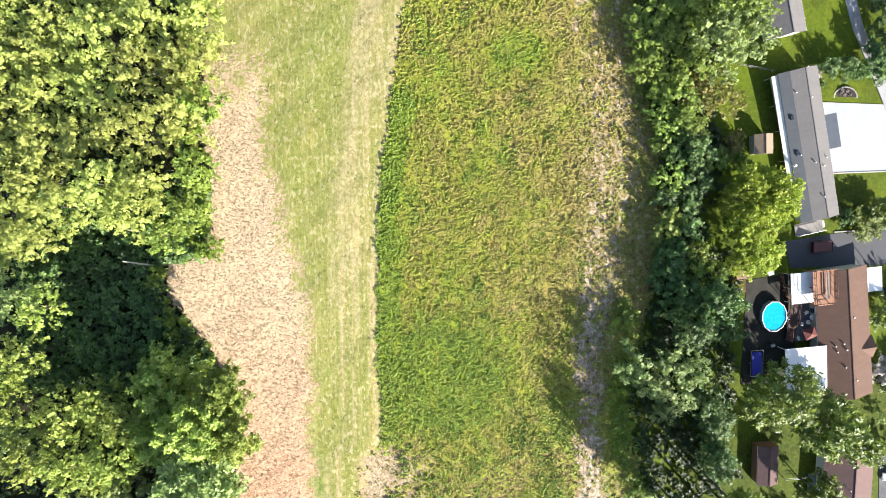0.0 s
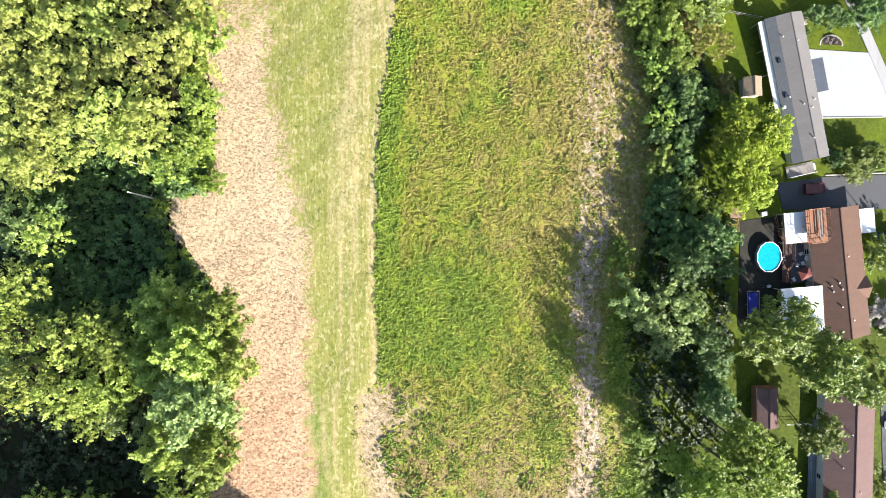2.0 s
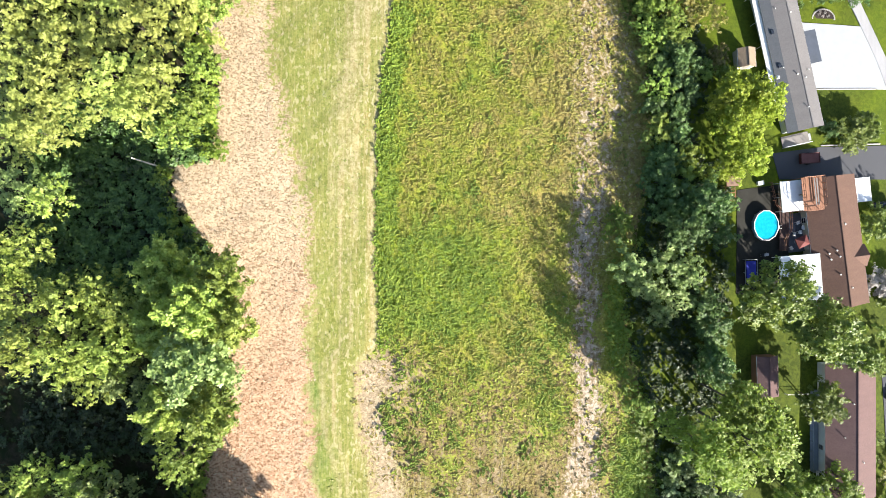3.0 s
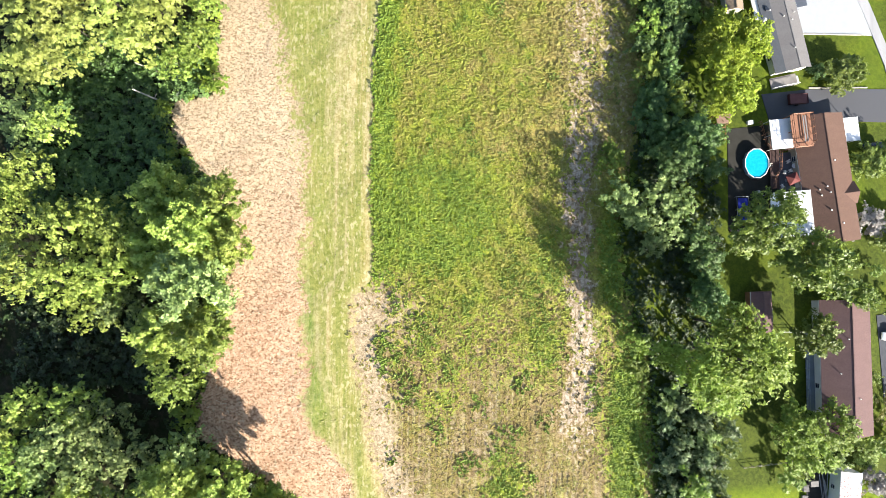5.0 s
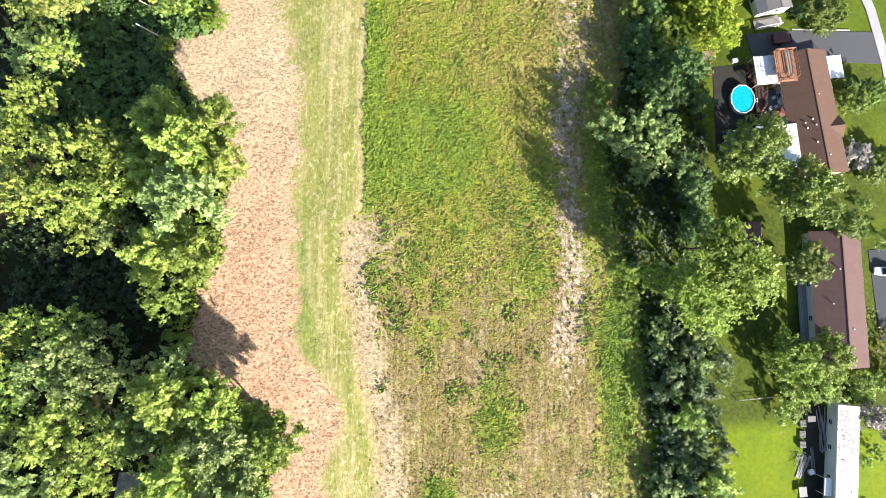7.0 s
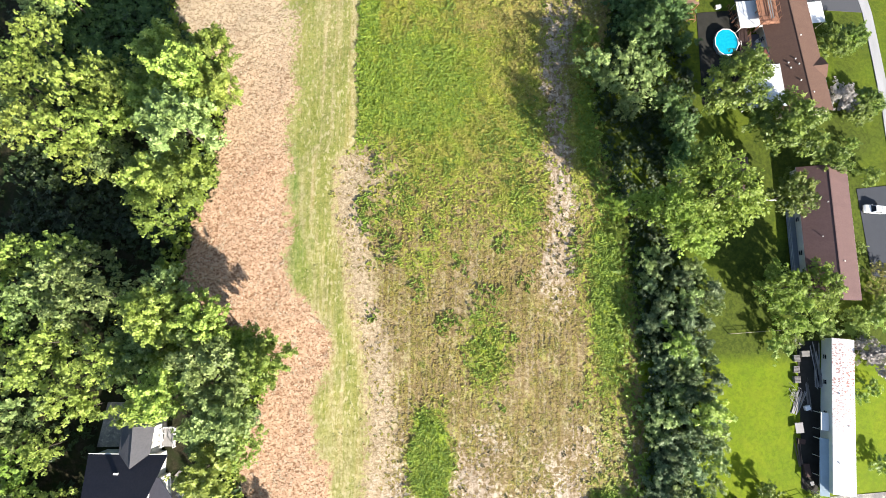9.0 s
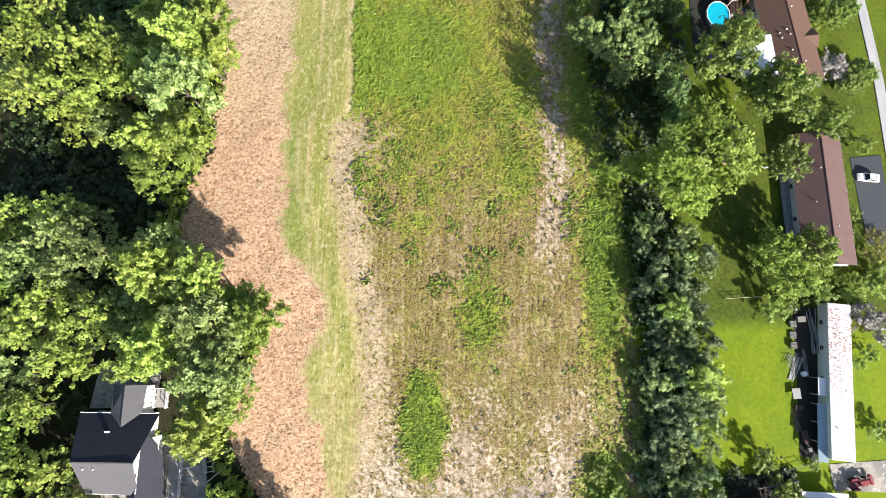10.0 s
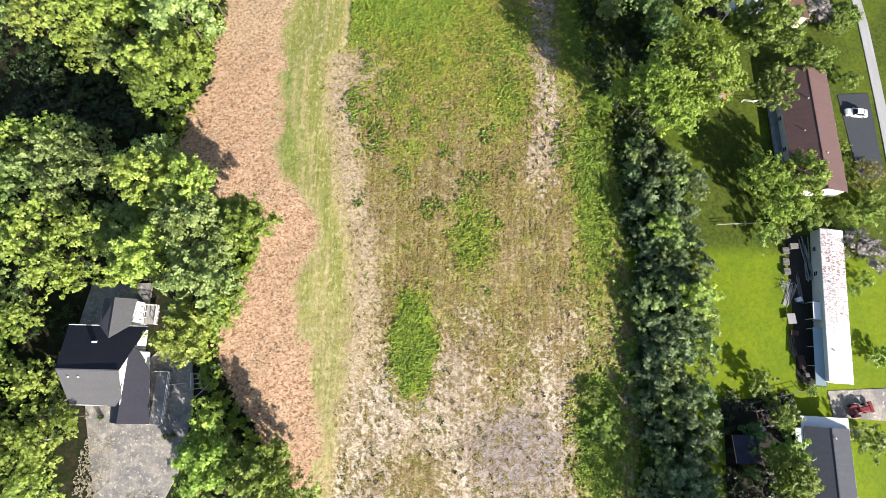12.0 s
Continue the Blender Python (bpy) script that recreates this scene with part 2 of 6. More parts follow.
def zones(x, y):
    """How much of each ground cover lies at x, y: straw, mown, crop, dry, bare, lawn, wood."""
    edge = 0.9 * wobble(x, y, 3.0) + 0.5 * wobble(x, y, 0.9, 4)
    east_tan, west_tan = bound(y, TAN_EAST) + 1.2 * edge, bound(y, TAN_WEST) + edge
    east_mown, east_field = bound(y, MOWN_EAST) + 0.35 * edge, bound(y, FIELD_EAST) + edge
    pale_mid = bound(y, PALE_MID)
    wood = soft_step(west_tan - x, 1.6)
    litter = soft_step(east_tan - x + 1.2 * wobble(x, y, 5, 6), np.where(y < -30, 2.6, 5.0)) * soft_step(25 - y + 4 * wobble(x, y, 4, 3), 12)
    straw = litter * (1 - wood)
    mown = soft_step(east_mown - x, np.where(y < -50, 3.0, 0.8)) * (1 - litter) * (1 - wood)
    inside = soft_step(x - east_mown + np.where(y < -50, 0.4 * edge, 0), np.where(y < -50, 3.0, 0.8)) * soft_step(east_field - x, 2.0)
    # the field: green crop in the north, drying towards the south
    north = soft_step(y + 60 + 6 * wobble(x, y, 6, 1) + 3 * wobble(x, y, 2.2, 5), 26)
    widen = 2.6 * soft_step(y + 12, 20)
    bare = np.clip((0.80 - (0.22 + 0.16 * wobble(x, y, 1.8, 7)) * widen) * soft_step(2.6 + widen + 1.3 * wobble(x, y, 4, 3) + 0.9 * wobble(x, y, 1.5, 6) - np.abs(x - pale_mid - 0.6 * wobble(x, y, 5)), 2.2) * soft_step(y + 80, 12), 0, 1)
    bare = np.maximum(bare, 0.9 * spot(x, y, 31, 0, 11, 40, 1.6) * soft_step(x - 30, 6) * 0.5)
    south = soft_step(-107 - y + 6 * wobble(x, y, 8, 2) + 3 * wobble(x, y, 2.5, 4) - 0.12 * np.abs(x - 16), 16)
    bare = np.maximum(bare, south * 0.78)
    bare = bare * (1 - 0.8 * np.maximum(spot(x, y, 23.5, -112.5, 4.6, 6, 1.2), spot(x, y, 8.5, -133.5, 5.5, 4, 0.9)))
    bare = bare * (1 - 0.7 * tan_band(x, y))
    lush = lush_spots(x, y)
    bare = bare * (1 - lush) * inside
    crop = inside * (1 - bare) * np.maximum(north, lush) * (1 - tan_band(x, y))
    dry = np.clip(inside - bare - crop, 0, 1)
    lawn = soft_step(x - east_field, 2.0)
    return straw, mown, crop, dry, bare, lawn, wood


near_x, near_y = np.arange(-98, 122, 0.68), np.arange(-158, 62, 0.68)
far = np.array([8, 20, 45, 90, 170, 320, 600, 1100, 2000.0])
gx = np.concatenate([near_x[0] - far[::-1], near_x, near_x[-1] + far])
gy = np.concatenate([near_y[0] - far[::-1], near_y, near_y[-1] + far])
GX, GY = np.meshgrid(gx, gy)
swell = lay(np.clip(GX, -110, 135), np.clip(GY, -170, 75))
rough_z = 0.025 * wobble(GX, GY, 2.1) + 0.10 * wobble(GX, GY, 6, 2)
nx, ny = len(gx), len(gy)
index = np.arange(nx * ny).reshape(ny, nx)
quads = np.stack([index[:-1, :-1], index[:-1, 1:], index[1:, 1:], index[1:, :-1]], -1).reshape(-1, 4)
ground_mesh = bpy.data.meshes.new("ground")
ground_mesh.vertices.add(nx * ny)
ground_mesh.vertices.foreach_set("co", np.stack([GX, GY, swell + rough_z * np.where(GX < 50, 1, 0.25)], -1).astype(np.float32).ravel())
ground_mesh.loops.add(quads.size)
ground_mesh.loops.foreach_set("vertex_index", quads.astype(np.int32).ravel())
ground_mesh.polygons.add(len(quads))
ground_mesh.polygons.foreach_set("loop_start", (np.arange(len(quads)) * 4).astype(np.int32))
ground_mesh.update()
ground_mesh.validate()
ground_mesh.polygons.foreach_set("use_smooth", np.ones(len(quads), bool))
cover = list(zones(GX.ravel(), GY.ravel()))
cover[0] = np.clip(cover[0] + cover[1], 0, 1)
cover[3] = 1 - cover[6]
gxr, gyr = GX.ravel(), GY.ravel()
off = bound(gyr, MOWN_EAST) - gxr + 0.3 * wobble(gxr, gyr, 6)
streaky = 0.75 + 0.25 * wobble(gxr * 3, gyr * 0.6, 4, 5)
lane = np.maximum.reduce([0.8 * soft_step(2.8 - np.abs(off - 6), 2.5) * soft_step(gyr + 25 + 6 * wobble(gxr, gyr, 5), 14), soft_step(0.4 - np.abs(off - 5.2), 0.6), soft_step(0.4 - np.abs(off - 7.1), 0.6),
                          0.8 * soft_step(0.9 - np.abs(off - 0.6), 1.0), 0.7 * soft_step(gyr - 16, 12) * soft_step(6 - off + 3 * wobble(gxr, gyr, 4), 5),
                          0.7 * soft_step(-106 - gyr, 12)]) * streaky
red = soft_step(-38 - gyr + 5 * wobble(gxr, gyr, 8), 36)
on_straw = soft_step(bound(gyr, TAN_EAST) - gxr, 3)
warm = np.clip(np.where(gxr < 0, lane * (1 - on_straw) + red * on_straw, 0), 0, 1)
deep_mown = np.maximum.reduce([soft_step(-46 - gyr, 8) * soft_step(gyr + 78, 8) * soft_step(off - 6.2 + 1.2 * wobble(gxr, gyr, 4, 8), 2.5), 0.4 * soft_step(1.3 - np.abs(off - 9.6 - wobble(gxr, gyr, 6)), 1.5),
                               0.35 * soft_step(1.2 - np.abs(off - 3.2), 1.5) * soft_step(-18 - gyr, 14), 0.5 * soft_step(off - 5.5 + 2.5 * wobble(gxr, gyr, 4), 4),
                               0.7 * spot(gxr, gyr, -19, 30, 6, 9, 1.0)]) * (0.8 + 0.3 * wobble(gxr, gyr, 4, 4))
# northern lawns are coloured darker for tree shade and longer grass
deep_shade_lawn = np.clip((0.68 + 0.3 * soft_step(-38 - gyr, 10)) * soft_step(gyr + 90 + 0.5 * wobble(gxr, gyr, 7), 3) * soft_step(118 - gxr, 4) + 0.3 * wobble(gxr, gyr, 9, 2) * soft_step(gyr + 84, 10), 0, 1)
deep = np.clip(np.where(gxr < 20, deep_mown, deep_shade_lawn), 0, 1)
lush_map = lushness(gxr, gyr)
# greyish-mauve oval in the southern bare ground
mauve = np.clip(spot(gxr, gyr, 27, -128.5, 9.5, 7.5, 0.6), 0, 1)


def streak(x, y, x0, y0, x1, y1, wide):
    """A worn pale wheel track between two points."""
    dx, dy = x1 - x0, y1 - y0
    s = np.clip(((x - x0) * dx + (y - y0) * dy) / (dx * dx + dy * dy), 0, 1)
    return soft_step(wide - np.hypot(x - x0 - s * dx + 0.25 * wobble(x, y, 3), y - y0 - s * dy), 0.8)


worn_tracks = np.maximum.reduce([streak(gxr, gyr, 9.2, -123, 11.5, -129, 0.45), streak(gxr, gyr, 11.5, -129, 16.5, -140, 0.55), streak(gxr, gyr, 13.4, -126, 19.5, -140, 0.55),
                                 0.8 * streak(gxr, gyr, 31, -111, 33.6, -124, 1.1), 0.7 * spot(gxr, gyr, 2, -122, 5.5, 5.5, 1.2), 0.5 * spot(gxr, gyr, 12, -124, 5, 3, 1.0)])
warm = np.where(gxr < -1, warm, worn_tracks)
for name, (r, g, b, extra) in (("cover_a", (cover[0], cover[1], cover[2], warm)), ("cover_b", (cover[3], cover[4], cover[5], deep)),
                               ("cover_c", (lush_map, mauve, tan_band(gxr, gyr), red))):
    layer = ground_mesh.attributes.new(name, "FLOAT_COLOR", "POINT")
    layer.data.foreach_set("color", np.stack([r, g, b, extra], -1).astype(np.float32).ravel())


def ground_material():
    n = Nodes("ground_cover")
    masks = []
    for name in ("cover_a", "cover_b", "cover_c"):
        a = n.node("ShaderNodeAttribute")
        a.attribute_name = name
        s = n.node("ShaderNodeSeparateColor")
        n.link(a.outputs["Color"], s.inputs["Color"])
        masks += [*s.outputs, a.outputs["Alpha"]]
    straw, mown, crop, warm, dry, bare, lawn, deep, lush, mauve, tan, red = masks

    def share(value, amount):
        return n.math("MULTIPLY", value, amount)

    fine = n.noise(1.3, 4, 0.7, spread=(0.40, 0.60), warp=0.5)
    grit = n.noise(4.0, 2, 0.6, spread=(0.40, 0.60))
    stroke = n.noise(2.1, 2, 0.6, vector=n.place((0.85, 1.1, 1)), spread=(0.52, 0.60), warp=0.8)
    speck = n.noise(1.6, 2, 0.6, spread=(0.54, 0.64), warp=0.8)
    large = n.noise(0.10, 3, spread=(0.38, 0.64))
    mid = n.noise(0.5, 4, spread=(0.36, 0.66))
    clump = n.noise(1.3, 3, 0.65, spread=(0.44, 0.62))
    track = n.noise(1.5, 3, vector=n.place((1.0, 0.015, 1)), spread=(0.42, 0.60))
    broken = n.noise(2.4, 3, vector=n.place((1.0, 0.10, 1)), spread=(0.45, 0.62))
    rows = n.noise(1.6, 3, vector=n.place((1.0, 0.06, 1)), spread=(0.42, 0.60))
    # wood floor: near-black colours that hold the canopy's shade
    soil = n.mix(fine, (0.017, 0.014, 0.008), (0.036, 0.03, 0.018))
    forest_shade = n.mix(mid, soil, (0.012, 0.019, 0.005))
    # cut straw: pale, with dark strokes of soil between the stalks, redder in the south
    straw_c = n.mix(fine, (0.325, 0.235, 0.15), (0.465, 0.365, 0.247))
    straw_c = n.mix(share(clump, 0.35), straw_c, (0.36, 0.276, 0.162))
    straw_c = n.mix(share(red, 0.9), straw_c, n.mix(fine, (0.292, 0.172, 0.106), (0.44, 0.295, 0.197)))
    straw_c = n.mix(share(stroke, 0.75), straw_c, n.mix(red, (0.144, 0.096, 0.051), (0.126, 0.063, 0.03)))
    # mown track: yellow-green, tan wheel lines, a greener side
    mown_c = n.mix(fine, (0.19, 0.156, 0.042), (0.295, 0.24, 0.09))
    mown_c = n.mix(share(n.math("MULTIPLY", mid, large), 0.55), mown_c, n.mix(fine, (0.105, 0.14, 0.022), (0.19, 0.22, 0.05)))
    mown_c = n.mix(share(deep, 0.95), mown_c, n.mix(fine, (0.058, 0.108, 0.018), (0.12, 0.175, 0.038)))
    mown_c = n.mix(share(track, 0.45), mown_c, n.mix(grit, (0.144, 0.15, 0.033), (0.252, 0.246, 0.078)))
    mown_c = n.mix(n.math("MULTIPLY", broken, n.span(deep, 0, 1, 0.32, 0.12)), mown_c, (0.384, 0.33, 0.192))
    lines = n.noise(2.6, 3, 0.6, vector=n.place((1.0, 0.07, 1)), spread=(0.44, 0.60))
    mown_c = n.mix(share(lines, 0.4), mown_c, n.mix(fine, (0.10, 0.115, 0.022), (0.2, 0.2, 0.05)))
    mown_c = n.mix(share(clump, 0.15), mown_c, (0.13, 0.14, 0.03))
    swaths = n.noise(0.75, 3, 0.6, vector=n.place((1.0, 0.018, 1)), spread=(0.46, 0.58))
    mown_c = n.mix(share(swaths, 0.6), mown_c, n.mix(fine, (0.1, 0.118, 0.022), (0.178, 0.188, 0.05)))
    straws = n.noise(1.7, 2, 0.5, vector=n.place((1.0, 0.5, 1)), spread=(0.56, 0.64))
    mown_c = n.mix(n.math("MULTIPLY", straws, n.span(deep, 0, 1, 0.6, 0.15)), mown_c, (0.40, 0.345, 0.21))
    mown_c = n.mix(n.math("MULTIPLY", warm, n.span(swaths, 0, 1, 0.8, 0.35)), mown_c, n.mix(fine, (0.26, 0.2, 0.1), (0.4, 0.33, 0.2)))
    patchy = n.math("ADD", share(n.math("SUBTRACT", n.noise(0.32, 4, 0.6), 0.5), 0.42), share(n.math("SUBTRACT", clump, 0.4), 0.25))
    lush = n.math("ADD", lush, patchy)
    # crop: olive where parched, vivid where lush, dark soil and stems between the plants
    crop_c = n.mix(fine, (0.2, 0.158, 0.038), (0.31, 0.245, 0.08))
    crop_c = n.mix(n.span(lush, 0.05, 0.5), crop_c, n.mix(fine, (0.138, 0.157, 0.02), (0.238, 0.247, 0.037)))
    crop_c = n.mix(n.span(lush, 0.5, 0.95), crop_c, n.mix(fine, (0.112, 0.16, 0.015), (0.195, 0.248, 0.028)))
    bald = n.noise(0.13, 4, 0.6, spread=(0.52, 0.72))
    crop_c = n.mix(n.math("MULTIPLY", bald, n.span(lush, 0.4, 0.9, 0.55, 0.0)), crop_c, n.mix(fine, (0.2, 0.14, 0.06), (0.34, 0.26, 0.14)))
    gaps = n.noise(0.95, 3, 0.6, spread=(0.48, 0.66), warp=0.6)
    crop_c = n.mix(share(gaps, 0.45), crop_c, n.mix(lush, (0.085, 0.07, 0.016), (0.05, 0.08, 0.009)))
    dry_c = n.mix(fine, (0.135, 0.093, 0.043), (0.245, 0.185, 0.1))
    dry_c = n.mix(share(n.span(lush, 0.35, 0.7), 0.85), dry_c, n.mix(fine, (0.144, 0.138, 0.03), (0.24, 0.228, 0.06)))
    dry_c = n.mix(share(rows, 0.4), dry_c, n.mix(fine, (0.225, 0.175, 0.105), (0.35, 0.295, 0.205)))
    drills = n.noise(1.15, 2, 0.5, vector=n.place((1.0, 0.035, 1)), spread=(0.46, 0.58))
    dry_c = n.mix(share(drills, 0.65), dry_c, n.mix(fine, (0.11, 0.075, 0.028), (0.2, 0.145, 0.06)))
    dry_c = n.mix(share(tan, 0.9), dry_c, n.mix(fine, (0.25, 0.185, 0.115), (0.375, 0.3, 0.205)))
    dry_c = n.mix(n.math("MULTIPLY", stroke, n.span(tan, 0, 1, 0.42, 0.35)), dry_c, (0.085, 0.06, 0.02))
    bare_c = n.mix(fine, (0.225, 0.168, 0.122), (0.4, 0.325, 0.257))
    bare_c = n.mix(share(clump, 0.4), bare_c, n.mix(grit, (0.228, 0.174, 0.108), (0.336, 0.276, 0.186)))
    bare_c = n.mix(share(n.noise(0.22, 4, 0.6, spread=(0.44, 0.62)), 0.85), bare_c, n.mix(fine, (0.162, 0.111, 0.06), (0.288, 0.216, 0.132)))
    bare_c = n.mix(share(mid, 0.45), bare_c, n.mix(fine, (0.204, 0.144, 0.084), (0.336, 0.258, 0.168)))
    bare_c = n.mix(share(rows, 0.7), bare_c, n.mix(fine, (0.3, 0.24, 0.185), (0.43, 0.36, 0.285)))
    bare_c = n.mix(share(mauve, 0.85), bare_c, n.mix(fine, (0.11, 0.094, 0.1), (0.215, 0.188, 0.196)))
    bare_c = n.mix(share(drills, 0.45), bare_c, n.mix(fine, (0.14, 0.1, 0.066), (0.24, 0.185, 0.135)))
    bare_c = n.mix(share(warm, 0.65), bare_c, n.mix(fine, (0.34, 0.285, 0.23), (0.5, 0.44, 0.37)))
    bare_c = n.mix(share(stroke, 0.42), bare_c, (0.114, 0.081, 0.045))
    lawn_c = n.mix(fine, (0.085, 0.122, 0.005), (0.122, 0.165, 0.006))
    lawn_c = n.mix(share(mid, 0.5), lawn_c, (0.125, 0.145, 0.01))
    lawn_c = n.mix(share(large, 0.45), lawn_c, (0.055, 0.1, 0.008))
    lawn_c = n.mix(share(speck, 0.35), lawn_c, (0.07, 0.09, 0.01))
    # deep puts the tree shade into the northern lawn's colour
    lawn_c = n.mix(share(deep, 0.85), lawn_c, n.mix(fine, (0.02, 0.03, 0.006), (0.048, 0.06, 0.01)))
    c = forest_shade
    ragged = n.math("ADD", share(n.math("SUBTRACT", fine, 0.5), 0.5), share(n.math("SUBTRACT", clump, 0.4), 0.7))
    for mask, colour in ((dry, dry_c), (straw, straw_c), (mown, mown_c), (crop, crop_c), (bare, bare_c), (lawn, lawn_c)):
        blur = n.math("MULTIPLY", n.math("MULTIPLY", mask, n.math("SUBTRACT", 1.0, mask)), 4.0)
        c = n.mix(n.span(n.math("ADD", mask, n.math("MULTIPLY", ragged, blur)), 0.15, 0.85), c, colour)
    flat = n.math("MULTIPLY", n.span(lawn, 0, 1, 1.0, 0.3), n.span(mown, 0, 1, 1.0, 0.35))
    n.bump(n.math("MULTIPLY", n.math("ADD", fine, n.math("SUBTRACT", share(grit, 0.4), stroke)), flat), 0.032, 0.8)
    return n.finish(c, 0.95, gloss=0.1)


ground_mesh.materials.append(ground_material())
ground = tagged(new("ground", ground_mesh), "field and garden ground under straw, grass and weeds", "ground", kind="structure")

# ---- trees ----


def unit(v):
    return v / np.linalg.norm(v, axis=-1, keepdims=True)


def rosettes(p, normal, leaves, long, wide, rnd, outward=None):
    """Tufts of leaves: each leaf a bent pointed blade that grows from its tuft's middle. With outward, the blades fan out that way."""
    n = len(p)
    u = unit(np.cross(normal, rnd.normal(size=(n, 3)))) if outward is None else unit(outward)
    v = unit(np.cross(normal, u))
    turn = (np.arange(leaves) / leaves * 6.283 + rnd.uniform(0, 6.283, (n, 1))) if outward is None else rnd.normal(0, 0.45, (n, leaves))
    turn = turn + rnd.normal(0, 0.2, (n, leaves))
    size = rnd.uniform(0.65, 1.3, (n, 1, 1)) * rnd.uniform(0.7, 1.25, (n, leaves, 1))
    along = np.cos(turn)[..., None] * u[:, None] + np.sin(turn)[..., None] * v[:, None] + normal[:, None] * rnd.normal(0.15, 0.3, (n, leaves, 1))
    along = unit(along)
    side = unit(np.cross(along, normal[:, None] + rnd.normal(0, 0.25, (n, leaves, 3))))
    root = p[:, None] + along * size * long * 0.08
    dip = normal[:, None] * size * long * 0.16
    verts = np.stack([root, root + along * size * long * 0.5 + side * size * wide / 2, root + along * size * long - dip, root + along * size * long * 0.5 - side * size * wide / 2], 2)
    return verts.reshape(-1, 3), np.arange(n * leaves * 4).reshape(-1, 4)


def leafy(name, verts, faces, tufts_count, rnd):
    """A leaf mesh that carries one random number for each tuft."""
    data = mesh_of(name, verts.tolist(), faces.tolist())
    layer = data.attributes.new("tuft", "FLOAT", "POINT")
    layer.data.foreach_set("value", np.repeat(rnd.uniform(0, 1, tufts_count), len(verts) // tufts_count).astype(np.float32))
    return data


def crown_mesh(name, seed, boughs, sprigs, leaves, long, wide, bough_size, ragged=0.2, trailing=False, cone=0.0):
    """A crown of unit radius with its middle at the origin: boughs that bear tufts of leaves, uneven, with gaps between them."""
    rnd = np.random.default_rng(seed)
    z = rnd.uniform(-0.35, 0.97, boughs)
    a = (np.arange(boughs) * 2.399 + rnd.normal(0, 0.5, boughs))
    phase = rnd.uniform(0, 6.28, 3)
    lobe = 1 + ragged * (np.sin(3 * a + phase[0]) * 0.5 + np.sin(5 * a + phase[1]) * 0.4 + np.sin(2 * a + phase[2]) * 0.4)
    rim = np.sqrt(np.clip(1 - z * z, 0.02, 1)) * lobe * (1 - cone * np.clip(z + 0.3, 0, 1.3))
    deep = np.where(np.arange(boughs) % 6 == 0, rnd.uniform(0.25, 0.55, boughs), rnd.uniform(0.68, 0.92, boughs))
    centre = np.stack([np.cos(a) * rim * deep, np.sin(a) * rim * deep, z * rnd.uniform(0.7, 1.0, boughs)], 1)
    size = bough_size * rnd.uniform(0.65, 1.35, boughs)
    out = unit(centre + np.array([0, 0, 0.25]))
    c, o, s = np.repeat(centre, sprigs, 0), np.repeat(out, sprigs, 0), np.repeat(size, sprigs)[:, None]
    d = unit(rnd.normal(size=c.shape) + 0.45 * o + np.array([0, 0, 0.45]))
    reach = rnd.uniform(-1.5, 1.1, (len(c), 1))
    p = c + d * s * rnd.uniform(0.3, 0.85, (len(c), 1)) * (1.1 - 0.35 * reach) * np.array([1, 1, 0.8]) + o * s * reach
    normal = unit(d + 0.35 * rnd.normal(size=c.shape) + np.array([0, 0, 0.45]))
    away = None
    if trailing:
        flat = unit(p * np.array([1, 1, 0]) + 1e-4)
        away = flat + np.array([0, 0, -0.25]) + 0.3 * rnd.normal(size=p.shape)
        normal = unit(normal - away * np.sum(normal * away, 1, keepdims=True) * 0.6 + np.array([0, 0, 0.3]))
    v, f = rosettes(p, normal, leaves, long, wide, rnd, away)
    return leafy(name, v, f, len(p), rnd)


CROWNS = {}
for look_name, seeds, boughs, sprigs, leaves, long, wide, bough_size, ragged, trailing, cone in (
        ("big", range(10, 17), 68, 10, 5, 0.07, 0.056, 0.17, 0.27, False, 0.0), ("small", range(20, 25), 26, 10, 7, 0.14, 0.08, 0.23, 0.38, False, 0.0),
        ("willowy", range(30, 34), 104, 21, 4, 0.092, 0.05, 0.15, 0.22, True, 0.0), ("hedge", range(40, 46), 26, 12, 6, 0.15, 0.075, 0.25, 0.35, False, 0.22), ("dense", range(60, 65), 88, 16, 5, 0.085, 0.059, 0.17, 0.24, False, 0.0), ("airy", range(50, 51), 90, 11, 4, 0.07, 0.03, 0.15, 0.25, True, 0.0)):
    CROWNS[look_name] = [crown_mesh("crown", s, boughs, sprigs, leaves, long, wide, bough_size, ragged, trailing, cone) for s in seeds]


def trunk_mesh(seed):
    """A trunk of height 1 with limbs that reach into the crown."""
    rnd = random.Random(seed)
    bm = bmesh.new()
    knee = (rnd.uniform(-0.02, 0.02), rnd.uniform(-0.02, 0.02), 0.45)
    rod((0, 0, -0.03), knee, 0.018, 0.013, 8, bm)
    top = (knee[0] * 2, knee[1] * 2, 0.85)
    rod(knee, top, 0.013, 0.004, 7, bm)
    for i in range(6):
        a, h = i * 1.05 + rnd.uniform(-0.3, 0.3), rnd.uniform(0.38, 0.66)
        reach = rnd.uniform(0.08, 0.15)
        rod((knee[0], knee[1], h), (math.cos(a) * reach, math.sin(a) * reach, h + rnd.uniform(0.12, 0.24)), 0.006, 0.002, 5, bm)
    data = bpy.data.meshes.new("trunk")
    bm.to_mesh(data)
    bm.free()
    data.materials.append(M_BARK)
    return data


